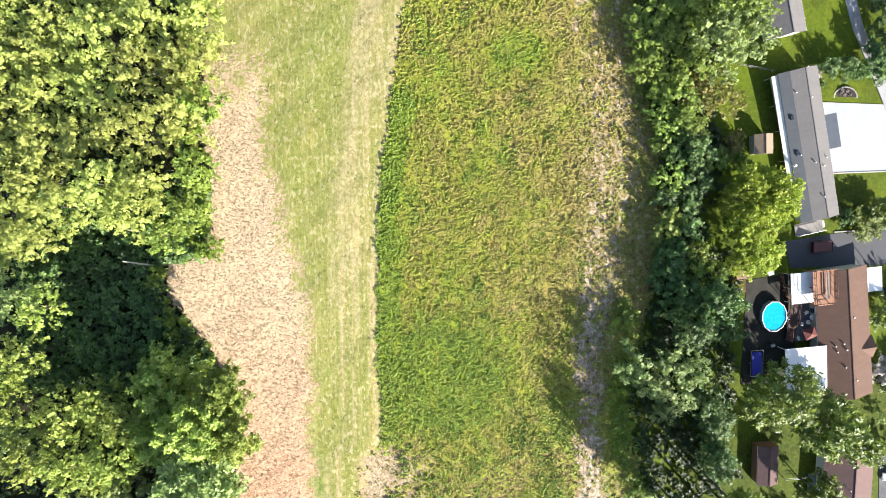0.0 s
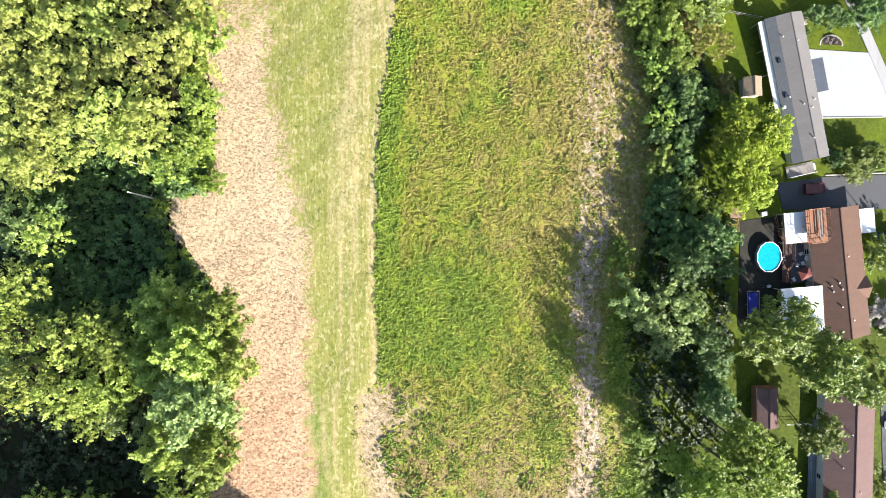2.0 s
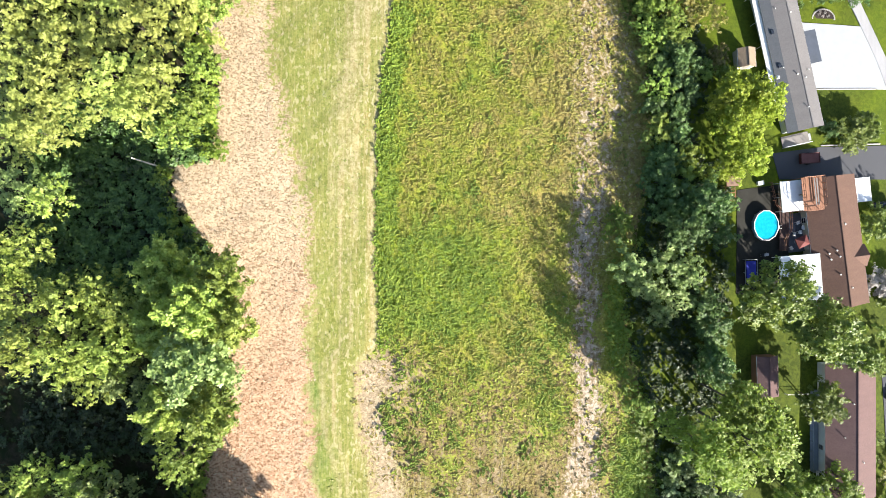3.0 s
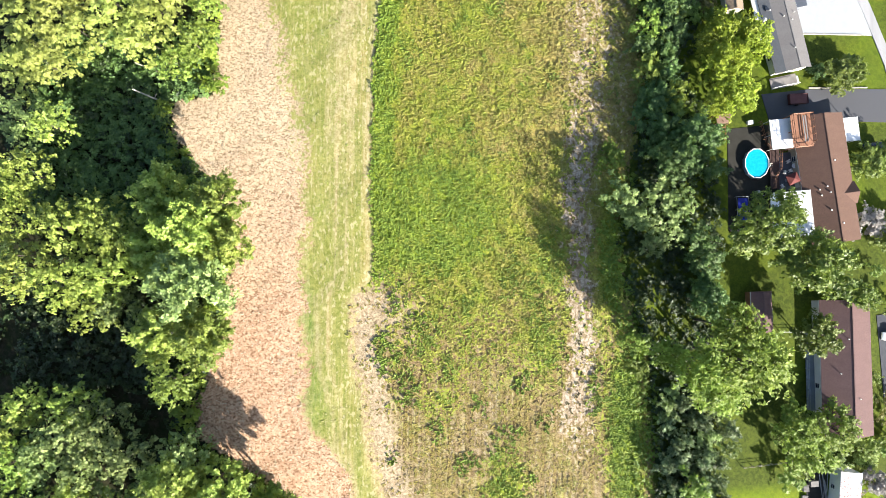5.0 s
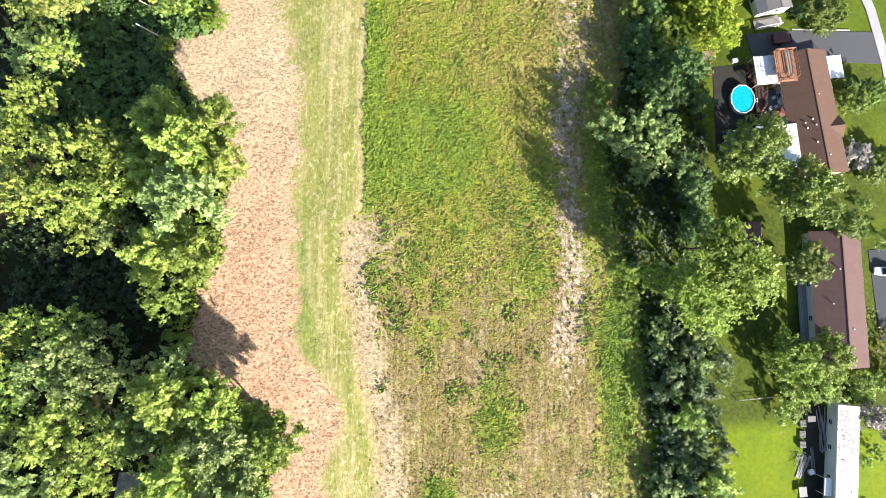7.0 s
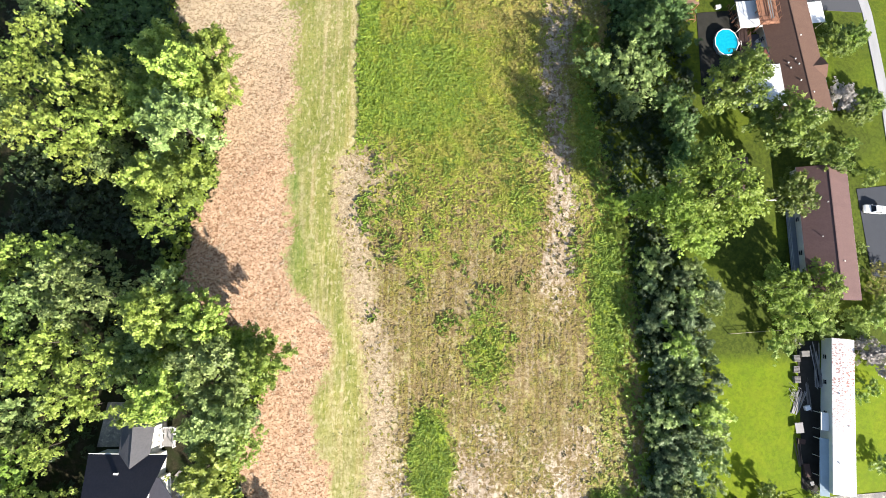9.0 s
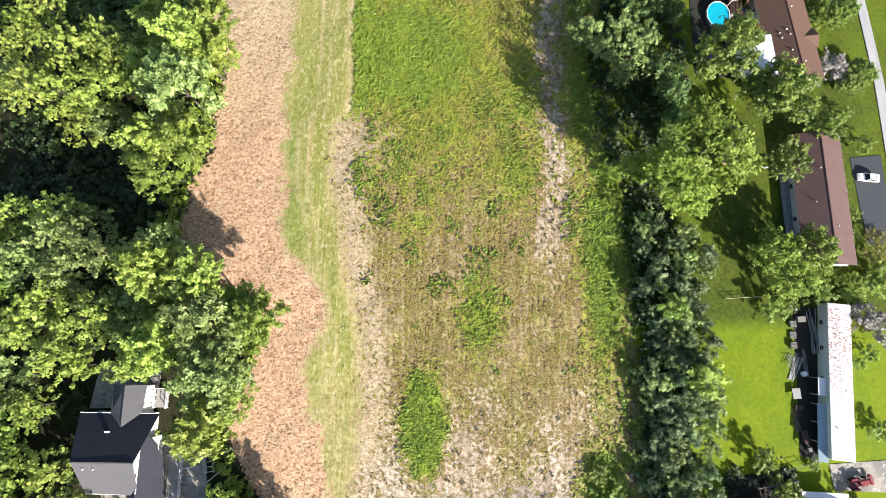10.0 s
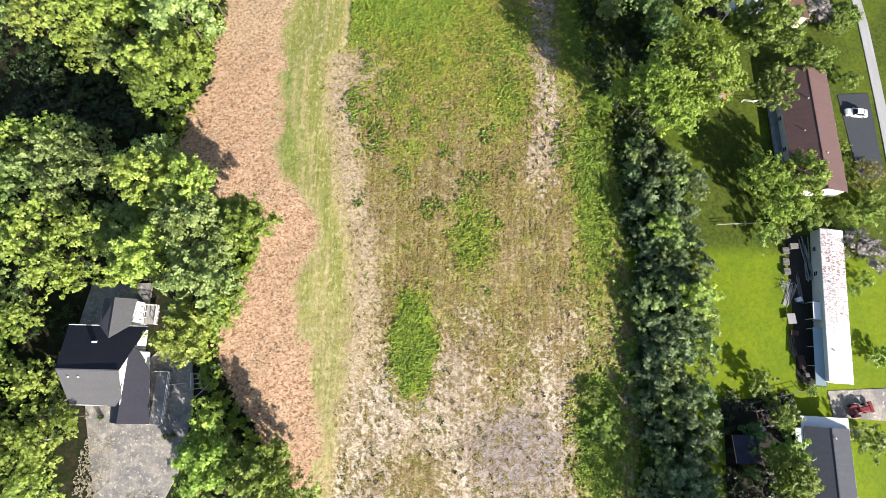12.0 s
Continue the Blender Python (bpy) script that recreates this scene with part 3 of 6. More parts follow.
TRUNKS = [trunk_mesh(s) for s in range(4)]
TREE_WORDS = {
    "light": ("broadleaf tree with a pale sunlit yellow-green crown", "tree"), "vivid": ("vivid yellow-green tree with drooping leafy boughs", "tree"),
    "broad": ("broadleaf tree with a full sunlit yellow-green crown", "tree"), "edge": ("mid-green tree with a ragged crown at a wood's edge", "tree"),
    "bush": ("low bright yellow-green bush beside the straw strip", "bush"), "pale": ("tree with pale grey-green leaves and a lumpy crown", "tree"),
    "russet": ("russet-tinged tree turning brown over a back lawn", "tree"), "dark": ("dark green hedgerow tree with a dense leafy crown", "tree"), "bluish": ("silvery bluish-green narrow hedge tree grown into its neighbours", "tree"),
    "garden": ("round mid-green garden tree with a dense leafy crown", "tree"), "willowy": ("feathery light-green tree with drooping narrow leaves", "tree"), "blossom": ("small shrub covered in pinkish-white blossom", "shrub")}
tree_random = random.Random(11)
TINTED = {}


def tree(x, y, r, high, kind):
    """A tree of crown radius r: a trunk with limbs, and a crown of leaves in its own colour."""
    label, category = TREE_WORDS[kind]
    if high < 5 and kind not in ("bush", "blossom"):
        label, category = "small leafy green shrub growing on the ground", "shrub"
    yaw = tree_random.uniform(0, 360)
    ob = thing("tree" if category == "tree" else category, x, y, yaw, label, category, up=-0.1)
    sort = "hedge" if kind in ("bluish", "dark") and r < 3.2 else "airy" if high > 20 else "dense" if kind == "garden" or kind == "dark" and r > 3.6 or -52 < x < -15 and r > 4.2 and kind != "light" else "willowy" if kind in ("willowy", "vivid") else ("big" if r > 3.6 else "small")
    which = tree_random.randrange(len(CROWNS[sort]))
    if (sort, which, kind) not in TINTED:
        data = CROWNS[sort][which].copy()
        data.materials.append(M_LEAF[kind])
        TINTED[sort, which, kind] = data
    deep = min(high * (0.62 if sort == "hedge" else 0.5), r * (1.6 if sort == "hedge" else 0.95))
    if kind == "light":
        r, deep = r * 1.1, deep * 0.8
    crown = part("crown", TINTED[sort, which, kind], None, ob)
    crown.scale = (r * tree_random.uniform(0.95, 1.08), r * tree_random.uniform(0.95, 1.08), deep)
    crown.location = (0, 0, high - deep)
    crown.rotation_euler = (tree_random.uniform(-0.1, 0.1), tree_random.uniform(-0.1, 0.1), 0)
    stem = part("trunk", TRUNKS[which % 4], None, ob)
    stem.scale = (high * 0.8, high * 0.8, high)
    # trees on the wood's edge lean out over the straw: their feet stand inside the wood
    lean = min(3.2, max(0.0, x - float(bound(y, TAN_WEST)) + 2.2)) if x < 0 else 0.0
    stem.location = (-lean * math.cos(radians(yaw)), lean * math.sin(radians(yaw)), 0)
    return ob


# wood on the west side
tree(-37.9, 31.2, 4.7, 13.0, "light")
tree(-40.1, 23.3, 5.0, 13.0, "light")
tree(-38.3, 16.6, 3.5, 12.6, "edge")
tree(-42.1, 14.9, 5.4, 13.0, "light")
tree(-40.4, 6.0, 4.0, 11.5, "edge")
tree(-41.9, -1.3, 4.1, 10.3, "edge")
tree(-40.3, -8.2, 2.4, 4.0, "bush")
tree(-46.4, -5.9, 3.7, 9.2, "edge")
tree(-48.5, 3.0, 4.7, 13.0, "light")
tree(-51.5, 12.1, 4.8, 13.0, "light")
tree(-48.4, 23.1, 4.8, 13.0, "light")
tree(-46.9, 30.6, 4.4, 13.0, "light")
tree(-55.7, 28.5, 4.7, 13.0, "light")
tree(-57.3, 19.3, 5.0, 10.5, "light")
tree(-61.3, 11.1, 4.5, 10.5, "light")
tree(-55.1, 2.9, 4.9, 13.0, "light")
tree(-65.1, 26.8, 4.6, 10.5, "light")
tree(-67.3, 18.5, 4.5, 10.5, "light")
tree(-68.8, 3.8, 4.6, 10.5, "light")
tree(-63.5, -0.9, 4.4, 10.5, "light")
tree(-70.6, -6.6, 3.9, 10.5, "light")
tree(-68.2, -18.6, 4.2, 12.0, "broad")
tree(-72.2, -27.5, 4.8, 13.0, "broad")
tree(-75.5, -36.5, 4.6, 12.5, "broad")
tree(-35.4, -32.6, 4.7, 14.4, "edge")
tree(-33.8, -40.3, 4.8, 14.9, "broad")
tree(-39.9, -38.5, 6.3, 17.2, "broad")
tree(-46.9, -31.6, 6.1, 12.5, "broad")
tree(-58.8, -35.2, 4.7, 11.5, "broad")
tree(-53.5, -39.0, 4.2, 12.1, "broad")
tree(-39.6, -48.1, 7.0, 17.2, "pale")
tree(-48.0, -42.1, 6.4, 12.5, "broad")
tree(-38.0, -57.1, 5.1, 14.9, "edge")
tree(-46.7, -57.1, 5.4, 12.5, "broad")
tree(-43.2, -65.3, 4.1, 13.8, "edge")
tree(-65.3, -37.9, 5.7, 13.0, "broad")
tree(-65.0, -47.6, 5.0, 12.5, "broad")
tree(-56.8, -46.6, 4.8, 12.5, "broad")
tree(-72.6, -45.8, 5.3, 12.5, "broad")
tree(-58.3, -73.2, 4.8, 10.5, "pale")
tree(-52.0, -79.0, 5.3, 12.1, "pale")
tree(-61.0, -82.1, 5.2, 10.5, "pale")
tree(-68.4, -79.3, 5.2, 10.5, "pale")
tree(-41.4, -82.5, 5.3, 17.2, "broad")
tree(-32.8, -83.6, 5.0, 16.1, "broad")
tree(-25.9, -88.6, 4.3, 11.5, "edge")
tree(-39.8, -77.3, 4.1, 13.8, "pale")
tree(-31.3, -91.1, 6.8, 17.2, "pale")
tree(-22.4, -90.3, 4.9, 13.8, "edge")
tree(-29.5, -100.8, 6.3, 16.1, "pale")
tree(-39.1, -96.1, 5.3, 16.1, "broad")
tree(-25.3, -104.3, 4.1, 12.6, "edge")
tree(-30.9, -109.4, 5.3, 14.9, "broad")
tree(-45.3, -98.7, 3.5, 12.6, "broad")
tree(-63.9, -76.5, 5.3, 10.5, "pale")
tree(-63.2, -88.1, 5.3, 10.5, "broad")
tree(-53.2, -91.2, 5.3, 12.1, "broad")
tree(-60.5, -98.0, 4.4, 10.4, "broad")
tree(-63.7, -107.0, 3.8, 9.4, "broad")
tree(-56.8, -99.6, 3.1, 7.7, "broad")
tree(-59.5, -118.5, 4.3, 9.4, "broad")
tree(-56.7, -128.5, 4.7, 9.4, "broad")
tree(-52.8, -124.2, 2.6, 8.0, "edge")
tree(-28.3, -123.4, 3.5, 7.5, "broad")
tree(-17.1, -131.6, 5.1, 11.0, "edge")
tree(-10.3, -136.2, 4.2, 10.0, "edge")
tree(-28.6, -135.6, 3.6, 5.2, "edge")
tree(-58.0, -135.8, 4.2, 8.6, "broad")
# hedgerow and garden trees on the east side
tree(42.4, 31.0, 4.6, 5.2, "edge")
tree(41.4, 26.3, 3.7, 4.9, "edge")
tree(47.3, 29.5, 4.6, 6.0, "edge")
tree(45.7, 24.8, 3.7, 5.2, "edge")
tree(54.1, 29.6, 6.2, 12.0, "pale")
tree(58.9, 30.0, 4.4, 12.0, "pale")
tree(49.4, 25.1, 3.2, 9.0, "edge")
tree(42.4, 36.0, 4.9, 5.2, "edge")
tree(48.3, 36.0, 4.9, 6.0, "edge")
tree(53.1, 36.2, 5.4, 11.0, "edge")
tree(58.6, 36.5, 5.3, 12.0, "edge")
tree(47.5, 19.7, 4.6, 5.6, "edge")
tree(44.6, 21.9, 2.9, 3.8, "edge")
tree(50.0, 15.6, 4.3, 6.0, "edge")
tree(46.3, 15.8, 3.9, 4.9, "edge")
tree(50.5, 10.7, 4.1, 5.6, "dark")
tree(45.5, 11.7, 2.6, 3.4, "edge")
tree(55.5, 21.1, 4.8, 5.2, "russet")
tree(51.1, 22.7, 2.6, 6.0, "russet")
tree(59.5, 12.0, 2.7, 3.0, "russet")
tree(61.3, 8.6, 2.0, 3.0, "bush")
tree(56.9, 9.2, 2.4, 3.0, "edge")
tree(46.9, 5.4, 3.7, 4.5, "edge")
tree(51.3, 4.7, 3.7, 4.9, "dark")
tree(52.5, 7.7, 2.2, 4.5, "edge")
tree(46.0, 1.3, 2.8, 3.8, "dark")
tree(50.6, 0.5, 2.8, 3.8, "dark")
tree(46.5, -4.4, 3.5, 4.5, "edge")
tree(50.6, -4.2, 3.0, 4.1, "dark")
tree(52.1, -8.8, 2.6, 6.0, "bush")
tree(47.6, -9.9, 3.7, 4.9, "dark")
tree(56.2, -12.7, 2.4, 5.5, "bush")
tree(46.0, -14.0, 3.2, 4.5, "dark")
tree(51.5, -13.1, 3.2, 4.9, "edge")
tree(63.2, 3.0, 5.2, 9.0, "vivid")
tree(67.2, 1.3, 4.1, 9.0, "vivid")
tree(61.5, -3.6, 4.9, 9.0, "vivid")
tree(63.8, -8.7, 4.5, 8.0, "vivid")
tree(58.2, 1.3, 2.8, 7.0, "vivid")
tree(59.9, -11.2, 2.4, 6.0, "vivid")
tree(55.3, -18.5, 4.9, 9.5, "dark")
tree(49.9, -17.2, 3.8, 6.0, "dark")
tree(50.9, -23.1, 4.2, 9.0, "dark")
tree(58.0, -23.8, 3.6, 6.0, "dark")
tree(47.8, -20.6, 3.0, 4.5, "dark")
tree(39.1, -23.1, 2.8, 2.6, "bush")
tree(38.6, -19.6, 1.5, 2.0, "bush")
tree(39.5, -30.8, 3.6, 7.6, "pale")
tree(42.6, -34.4, 3.0, 7.6, "pale")
tree(46.4, -30.1, 3.4, 8.3, "pale")
tree(47.8, -36.1, 4.2, 8.3, "pale")
tree(51.2, -31.6, 3.2, 7.6, "pale")
tree(46.2, -39.4, 2.7, 6.4, "pale")
tree(55.0, -37.8, 3.6, 7.2, "dark")
tree(57.3, -42.7, 3.8, 6.4, "dark")
tree(57.5, -47.9, 3.0, 5.6, "dark")
tree(66.8, -35.4, 6.3, 14.5, "garden")
tree(78.2, -43.0, 7.0, 12.5, "garden")
tree(88.6, -49.4, 3.3, 8.0, "garden")
tree(79.4, 27.3, 2.5, 3.5, "dark")
tree(83.1, 27.5, 2.7, 3.5, "dark")
tree(86.0, 26.5, 2.1, 3.5, "dark")
tree(77.2, 26.0, 1.4, 2.0, "blossom")
tree(89.3, -3.2, 4.1, 4.0, "garden")
tree(84.6, -2.1, 2.3, 3.0, "dark")
tree(92.5, -1.4, 2.9, 4.0, "garden")
tree(91.3, 29.3, 4.6, 5.0, "dark")
tree(91.3, 37.1, 4.6, 6.0, "dark")
tree(78.4, -57.0, 4.5, 10.0, "garden")
tree(93.9, -21.8, 3.9, 5.0, "garden")
tree(99.1, -19.8, 3.0, 5.0, "garden")
tree(94.3, -34.1, 3.0, 4.0, "blossom")
tree(98.1, -37.3, 3.0, 4.0, "garden")
tree(44.1, -59.6, 2.7, 2.0, "bush")
tree(44.9, -64.7, 2.3, 1.6, "bush")
tree(57.8, -51.0, 3.9, 7.2, "dark")
tree(56.2, -60.4, 8.6, 22.0, "willowy")
tree(60.6, -60.4, 5.6, 18.5, "willowy")
tree(55.0, -65.8, 5.2, 15.5, "willowy")
tree(47.6, -60.6, 3.2, 10.0, "willowy")
tree(50.4, -62.4, 4.4, 17.0, "willowy")
tree(56.6, -54.6, 4.2, 17.5, "willowy")
tree(74.9, -76.2, 4.7, 9.0, "willowy")
tree(82.7, -75.8, 5.0, 9.0, "willowy")
tree(78.5, -81.0, 4.3, 8.0, "willowy")
tree(95.8, -34.5, 2.5, 4.0, "blossom")
tree(101.7, -34.7, 3.2, 4.0, "garden")
tree(96.5, -44.3, 1.6, 2.5, "edge")
tree(99.2, -51.7, 2.3, 3.5, "edge")
tree(95.8, -67.0, 1.6, 2.5, "edge")
tree(95.3, -71.3, 1.1, 2.0, "edge")
tree(99.9, -73.4, 3.8, 4.0, "russet")
tree(99.6, -79.1, 2.9, 4.0, "edge")
tree(72.0, -115.3, 2.5, 4.0, "edge")
tree(69.9, -124.2, 2.3, 3.5, "dark")
tree(75.4, -120.8, 2.7, 4.0, "edge")
tree(68.6, -127.6, 1.7, 3.5, "dark")
tree(76.8, -127.1, 3.1, 5.0, "edge")
tree(91.9, -125.3, 3.2, 4.0, "edge")
tree(82.9, -116.3, 1.5, 1.6, "bush")
tree(85.7, -115.0, 1.1, 1.4, "bush")
tree(94.2, -88.0, 2.9, 5.0, "blossom")
tree(98.2, -90.2, 3.1, 5.0, "blossom")
tree(95.4, -95.2, 2.0, 3.5, "edge")
tree(93.5, -97.4, 1.5, 2.5, "edge")
tree(76.3, -86.8, 2.7, 4.0, "edge")
tree(79.7, -85.5, 1.8, 3.0, "edge")
tree(85.8, -83.1, 2.9, 3.5, "edge")
tree(93.4, -82.2, 2.9, 3.0, "willowy")
tree(99.1, -81.4, 2.9, 3.0, "edge")
tree(97.3, -110.4, 2.3, 3.0, "edge")
tree(60.0, -100.4, 3.6, 8.0, "broad")

tree(54.0, -86.8, 3.0, 7.0, "edge")

tree(41.9, -123.2, 3.3, 2.2, "bush")
tree(40.5, -118.3, 2.2, 1.8, "bush")
tree(44.5, -125.7, 2.5, 2.0, "bush")
tree(74.4, -131.5, 4.0, 9.0, "willowy")
tree(68.5, -131.3, 1.8, 4.2, "dark")
tree(72.3, -127.5, 2.4, 5.0, "edge")
tree(75.4, -121.9, 2.0, 4.0, "willowy")
# a dense hedge of narrow trees, four deep
hedge_random = random.Random(19)
for column, high in enumerate((3.4, 4.6, 5.4, 5.0)):
    y = -70.0 - column
    while y > -150:
        x = (50.7, 53.4, 56.9, 61.0)[column] + hedge_random.uniform(-1.5, 1.5)
        tree(x, y, hedge_random.uniform(1.6, 3.19), high * hedge_random.uniform(0.75, 1.2), hedge_random.choice(("bluish", "bluish", "bluish", "bluish", "pale")))
        y -= hedge_random.uniform(2.4, 4.2)

# the rest of the wood: a closed canopy, kept clear of the brush clearing and the house
FILLED = [o.matrix_world.translation.copy() for o in scene.objects if o.name.startswith("tree")]
# unseen trees to the south-east, added to throw shade on hedge and sheds
for x, y, high in ((68.5, -143.5, 18.5), (62, -142.5, 14), (75, -146, 17), (66, -153, 19), (75, -153, 20), (84, -153, 18)):
    tree(x, y, 5.6, high, "edge")
fill_random = random.Random(5)
for row in range(33):
    for column in range(10):
        x = -83 + column * 5.6 + (row % 2) * 3.3 + fill_random.uniform(-1.6, 1.6)
        y = -146 + row * 5.8 + fill_random.uniform(-1.6, 1.6)
        if x < -79 or x > float(bound(y, TAN_WEST)) - 5.0:
            continue
        if -72 + 0.5 * max(0, -20 - y) < x < -36 and -33 < y < -3.5 or -90 < x < -44 and -70 < y < -52 or -60 < x < -29 and -150 < y < -97 or -30 < x < -18 and y < -134:
            continue
        if any(math.hypot(x - p.x, y - p.y) < 4.9 for p in FILLED):
            continue
        FILLED.append(Vector((x, y, 0)))
        tree(x, y, fill_random.uniform(4.4, 5.9), fill_random.uniform(8.5, 11.0), "light" if y > -9 else fill_random.choice(("broad", "broad", "edge", "pale")))

# ---- houses ----


def gabled(name, x, y, yaw, wide, long, eave, ridge, wall, roof, label, over=0.3, shift=0.0, roof_west=None, category="house", cap=True):
    """A house whose ridge runs along its own y. Parts: walls with gables, two roof slopes, fascia boards, ridge cap."""
    ob = thing(name, x, y, yaw, label, category)
    w, h = wide / 2, long / 2
    bm = bmesh.new()
    low = [bm.verts.new(c) for c in ((-w, -h, -0.8), (w, -h, -0.8), (w, h, -0.8), (-w, h, -0.8))]
    up = [bm.verts.new(c) for c in ((-w, -h, eave), (w, -h, eave), (w, h, eave), (-w, h, eave))]
    peak = [bm.verts.new((shift, -h, ridge)), bm.verts.new((shift, h, ridge))]
    for i in range(4):
        bm.faces.new((low[i], low[(i + 1) % 4], up[(i + 1) % 4], up[i]))
    bm.faces.new((up[0], up[1], peak[0]))
    bm.faces.new((up[2], up[3], peak[1]))
    part("wall", bm, wall, ob)
    rise_w, rise_e = (ridge - eave) / (w + shift), (ridge - eave) / (w - shift)
    e = h + over
    part("roof_slope", slab([(-w - over, -e, eave - over * rise_w + 0.12), (shift, -e, ridge + 0.12), (shift, e, ridge + 0.12), (-w - over, e, eave - over * rise_w + 0.12)], 0.1),
         roof_west or roof, ob)
    part("roof_slope", slab([(shift, -e, ridge + 0.12), (w + over, -e, eave - over * rise_e + 0.12), (w + over, e, eave - over * rise_e + 0.12), (shift, e, ridge + 0.12)], 0.1), roof, ob)
    if cap:
        part("ridge_cap", boxes((shift - 0.12, shift + 0.12, -e, e, ridge + 0.10, ridge + 0.16), bevel=0.02), roof, ob)
    for side, rise in ((-1, rise_w), (1, rise_e)):
        edge = side * (w + over)
        part("gutter", boxes((edge - 0.06, edge + 0.06, -e, e, eave - over * rise - 0.05, eave - over * rise + 0.07), bevel=0.015), M_WHITE, ob, "white metal gutter")
    return ob


def vent(parent, x, y, z, r=0.12, high=0.35, material=None):
    bm = rod((x, y, z - 0.1), (x, y, z + high), r * 0.7)
    rod((x, y, z + high), (x, y, z + high + 0.08), r * 1.2, r * 0.8, bm=bm)
    return part("vent_pipe", bm, material or M_WHITE, parent)


def window(parent, x, y, z, wide, high, face):
    """A window in a wall: face is 'w', 'e', 's' or 'n'."""
    along = face in "we"
    out = {"w": -1, "e": 1, "s": -1, "n": 1}[face]

    def span(a0, a1, z0, z1, d0, d1):
        lo, hi = sorted((out * d0, out * d1))
        return (x + lo, x + hi, y + a0, y + a1, z0, z1) if along else (x + a0, x + a1, y + lo, y + hi, z0, z1)

    f = 0.08
    frame_bm = boxes(span(-wide / 2, wide / 2, z, z + f, -0.02, 0.05), span(-wide / 2, wide / 2, z + high - f, z + high, -0.02, 0.05),
                     span(-wide / 2, -wide / 2 + f, z + f, z + high - f, -0.02, 0.05), span(wide / 2 - f, wide / 2, z + f, z + high - f, -0.02, 0.05),
                     span(-wide / 2 + f, wide / 2 - f, z + high / 2 - 0.03, z + high / 2 + 0.03, -0.02, 0.045))
    ob = part("window", frame_bm, M_WHITE, parent)
    part("pane", boxes(span(-wide / 2 + f, wide / 2 - f, z + f, z + high - f, -0.02, 0.02)), M_GLASS_DARK, ob, "dark glass pane")
    return ob


grey_home = gabled("house", 75.0, 11.9, 13.0, 7.2, 29.0, 2.6, 3.5, M_WHITE, M_GREY_ROOF, "long white mobile home with a grey shingle roof", shift=0.9)
brown_home = gabled("house", 84.2, -25.5, 7.5, 10.2, 26.0, 3.0, 4.8, M_CREAM, M_BROWN_ROOF, "wide single-storey home with a brown shingle roof")
maroon_home = gabled("house", 87.8, -64.3, 0.5, 10.0, 27.0, 3.0, 4.8, M_WHITE, M_MAROON_ROOF, "single-storey home with a faded maroon shingle roof")
north_home = gabled("house", 68.3, 40.1, 14.0, 6.9, 14.0, 2.8, 4.3, M_WHITE, M_GREY_ROOF, "white-gabled house with a grey-brown roof beside a lawn")
south_home = gabled("house", 83.3, -131.5, -2.0, 7.6, 16.0, 3.0, 4.2, M_WHITE, M_SLATE_ROOF, "white house with a dark grey roof and a pale north wall")

# ---- paving ----
M_CONCRETE = worn("pale_concrete", (0.285, 0.296, 0.31), 0.85, amount=0.14, fine=9)
M_ASPHALT = worn("old_asphalt", (0.05, 0.051, 0.058), 0.9, amount=0.3, dirt=(1.5, 1.5, 1.5), fine=9)
M_LANE = worn("worn_grey_lane", (0.215, 0.212, 0.22), 0.9, amount=0.6, dirt=(1.6, 1.6, 1.6), streak=(1, 0.15, 1), fine=7)
n = Nodes("grey_gravel")
patch, chips = n.noise(0.35, 4, 0.65, spread=(0.42, 0.62)), n.noise(5.0, 3, 0.7, spread=(0.42, 0.6))
c = n.mix(patch, (0.159, 0.147, 0.147), (0.295, 0.266, 0.230))
c = n.mix(n.math("MULTIPLY", chips, 0.45), c, (0.106, 0.097, 0.092))
c = n.mix(n.math("MULTIPLY", n.noise(1.6, 2, spread=(0.58, 0.66)), 0.7), c, (0.389, 0.354, 0.307))
n.bump(chips, 0.03, 0.6)
M_GRAVEL = n.finish(c, 0.95, gloss=0.2)
M_STONE = worn("pale_kerb_stone", (0.33, 0.318, 0.294), 0.9, amount=0.5)


def paving(name, corners, material, label, lift=0.10):
    """A flat surface on the ground through its corners, cut fine enough to follow the swell."""
    bm = bmesh.new()
    bm.faces.new([bm.verts.new((x, y, 0)) for x, y in corners])
    bmesh.ops.triangulate(bm, faces=bm.faces[:])
    for _ in range(4):
        bmesh.ops.subdivide_edges(bm, edges=[e for e in bm.edges if e.calc_length() > 3], cuts=1, use_grid_fill=True)
        bmesh.ops.triangulate(bm, faces=[f for f in bm.faces if len(f.verts) > 3])
    low = bmesh.ops.extrude_face_region(bm, geom=bm.faces[:])
    for v in low["geom"]:
        if isinstance(v, bmesh.types.BMVert):
            v.co.z = 1.0
    for v in bm.verts:
        v.co.z = lay(v.co.x, v.co.y) + (lift if v.co.z > 0.5 else -0.3)
    ob = part(name, bm, material, None, label)
    return tagged(ob, label, name, kind="structure")


def ribbon(name, mids, wide, material, label, lift=0.12):
    left, right = [], []
    for i, (x, y) in enumerate(mids):
        a, b = Vector(mids[max(0, i - 1)]), Vector(mids[min(len(mids) - 1, i + 1)])
        side = (b - a).normalized().orthogonal() * wide / 2
        left.append((x + side.x, y + side.y))
        right.append((x - side.x, y - side.y))
    return paving(name, left + right[::-1], material, label, lift)


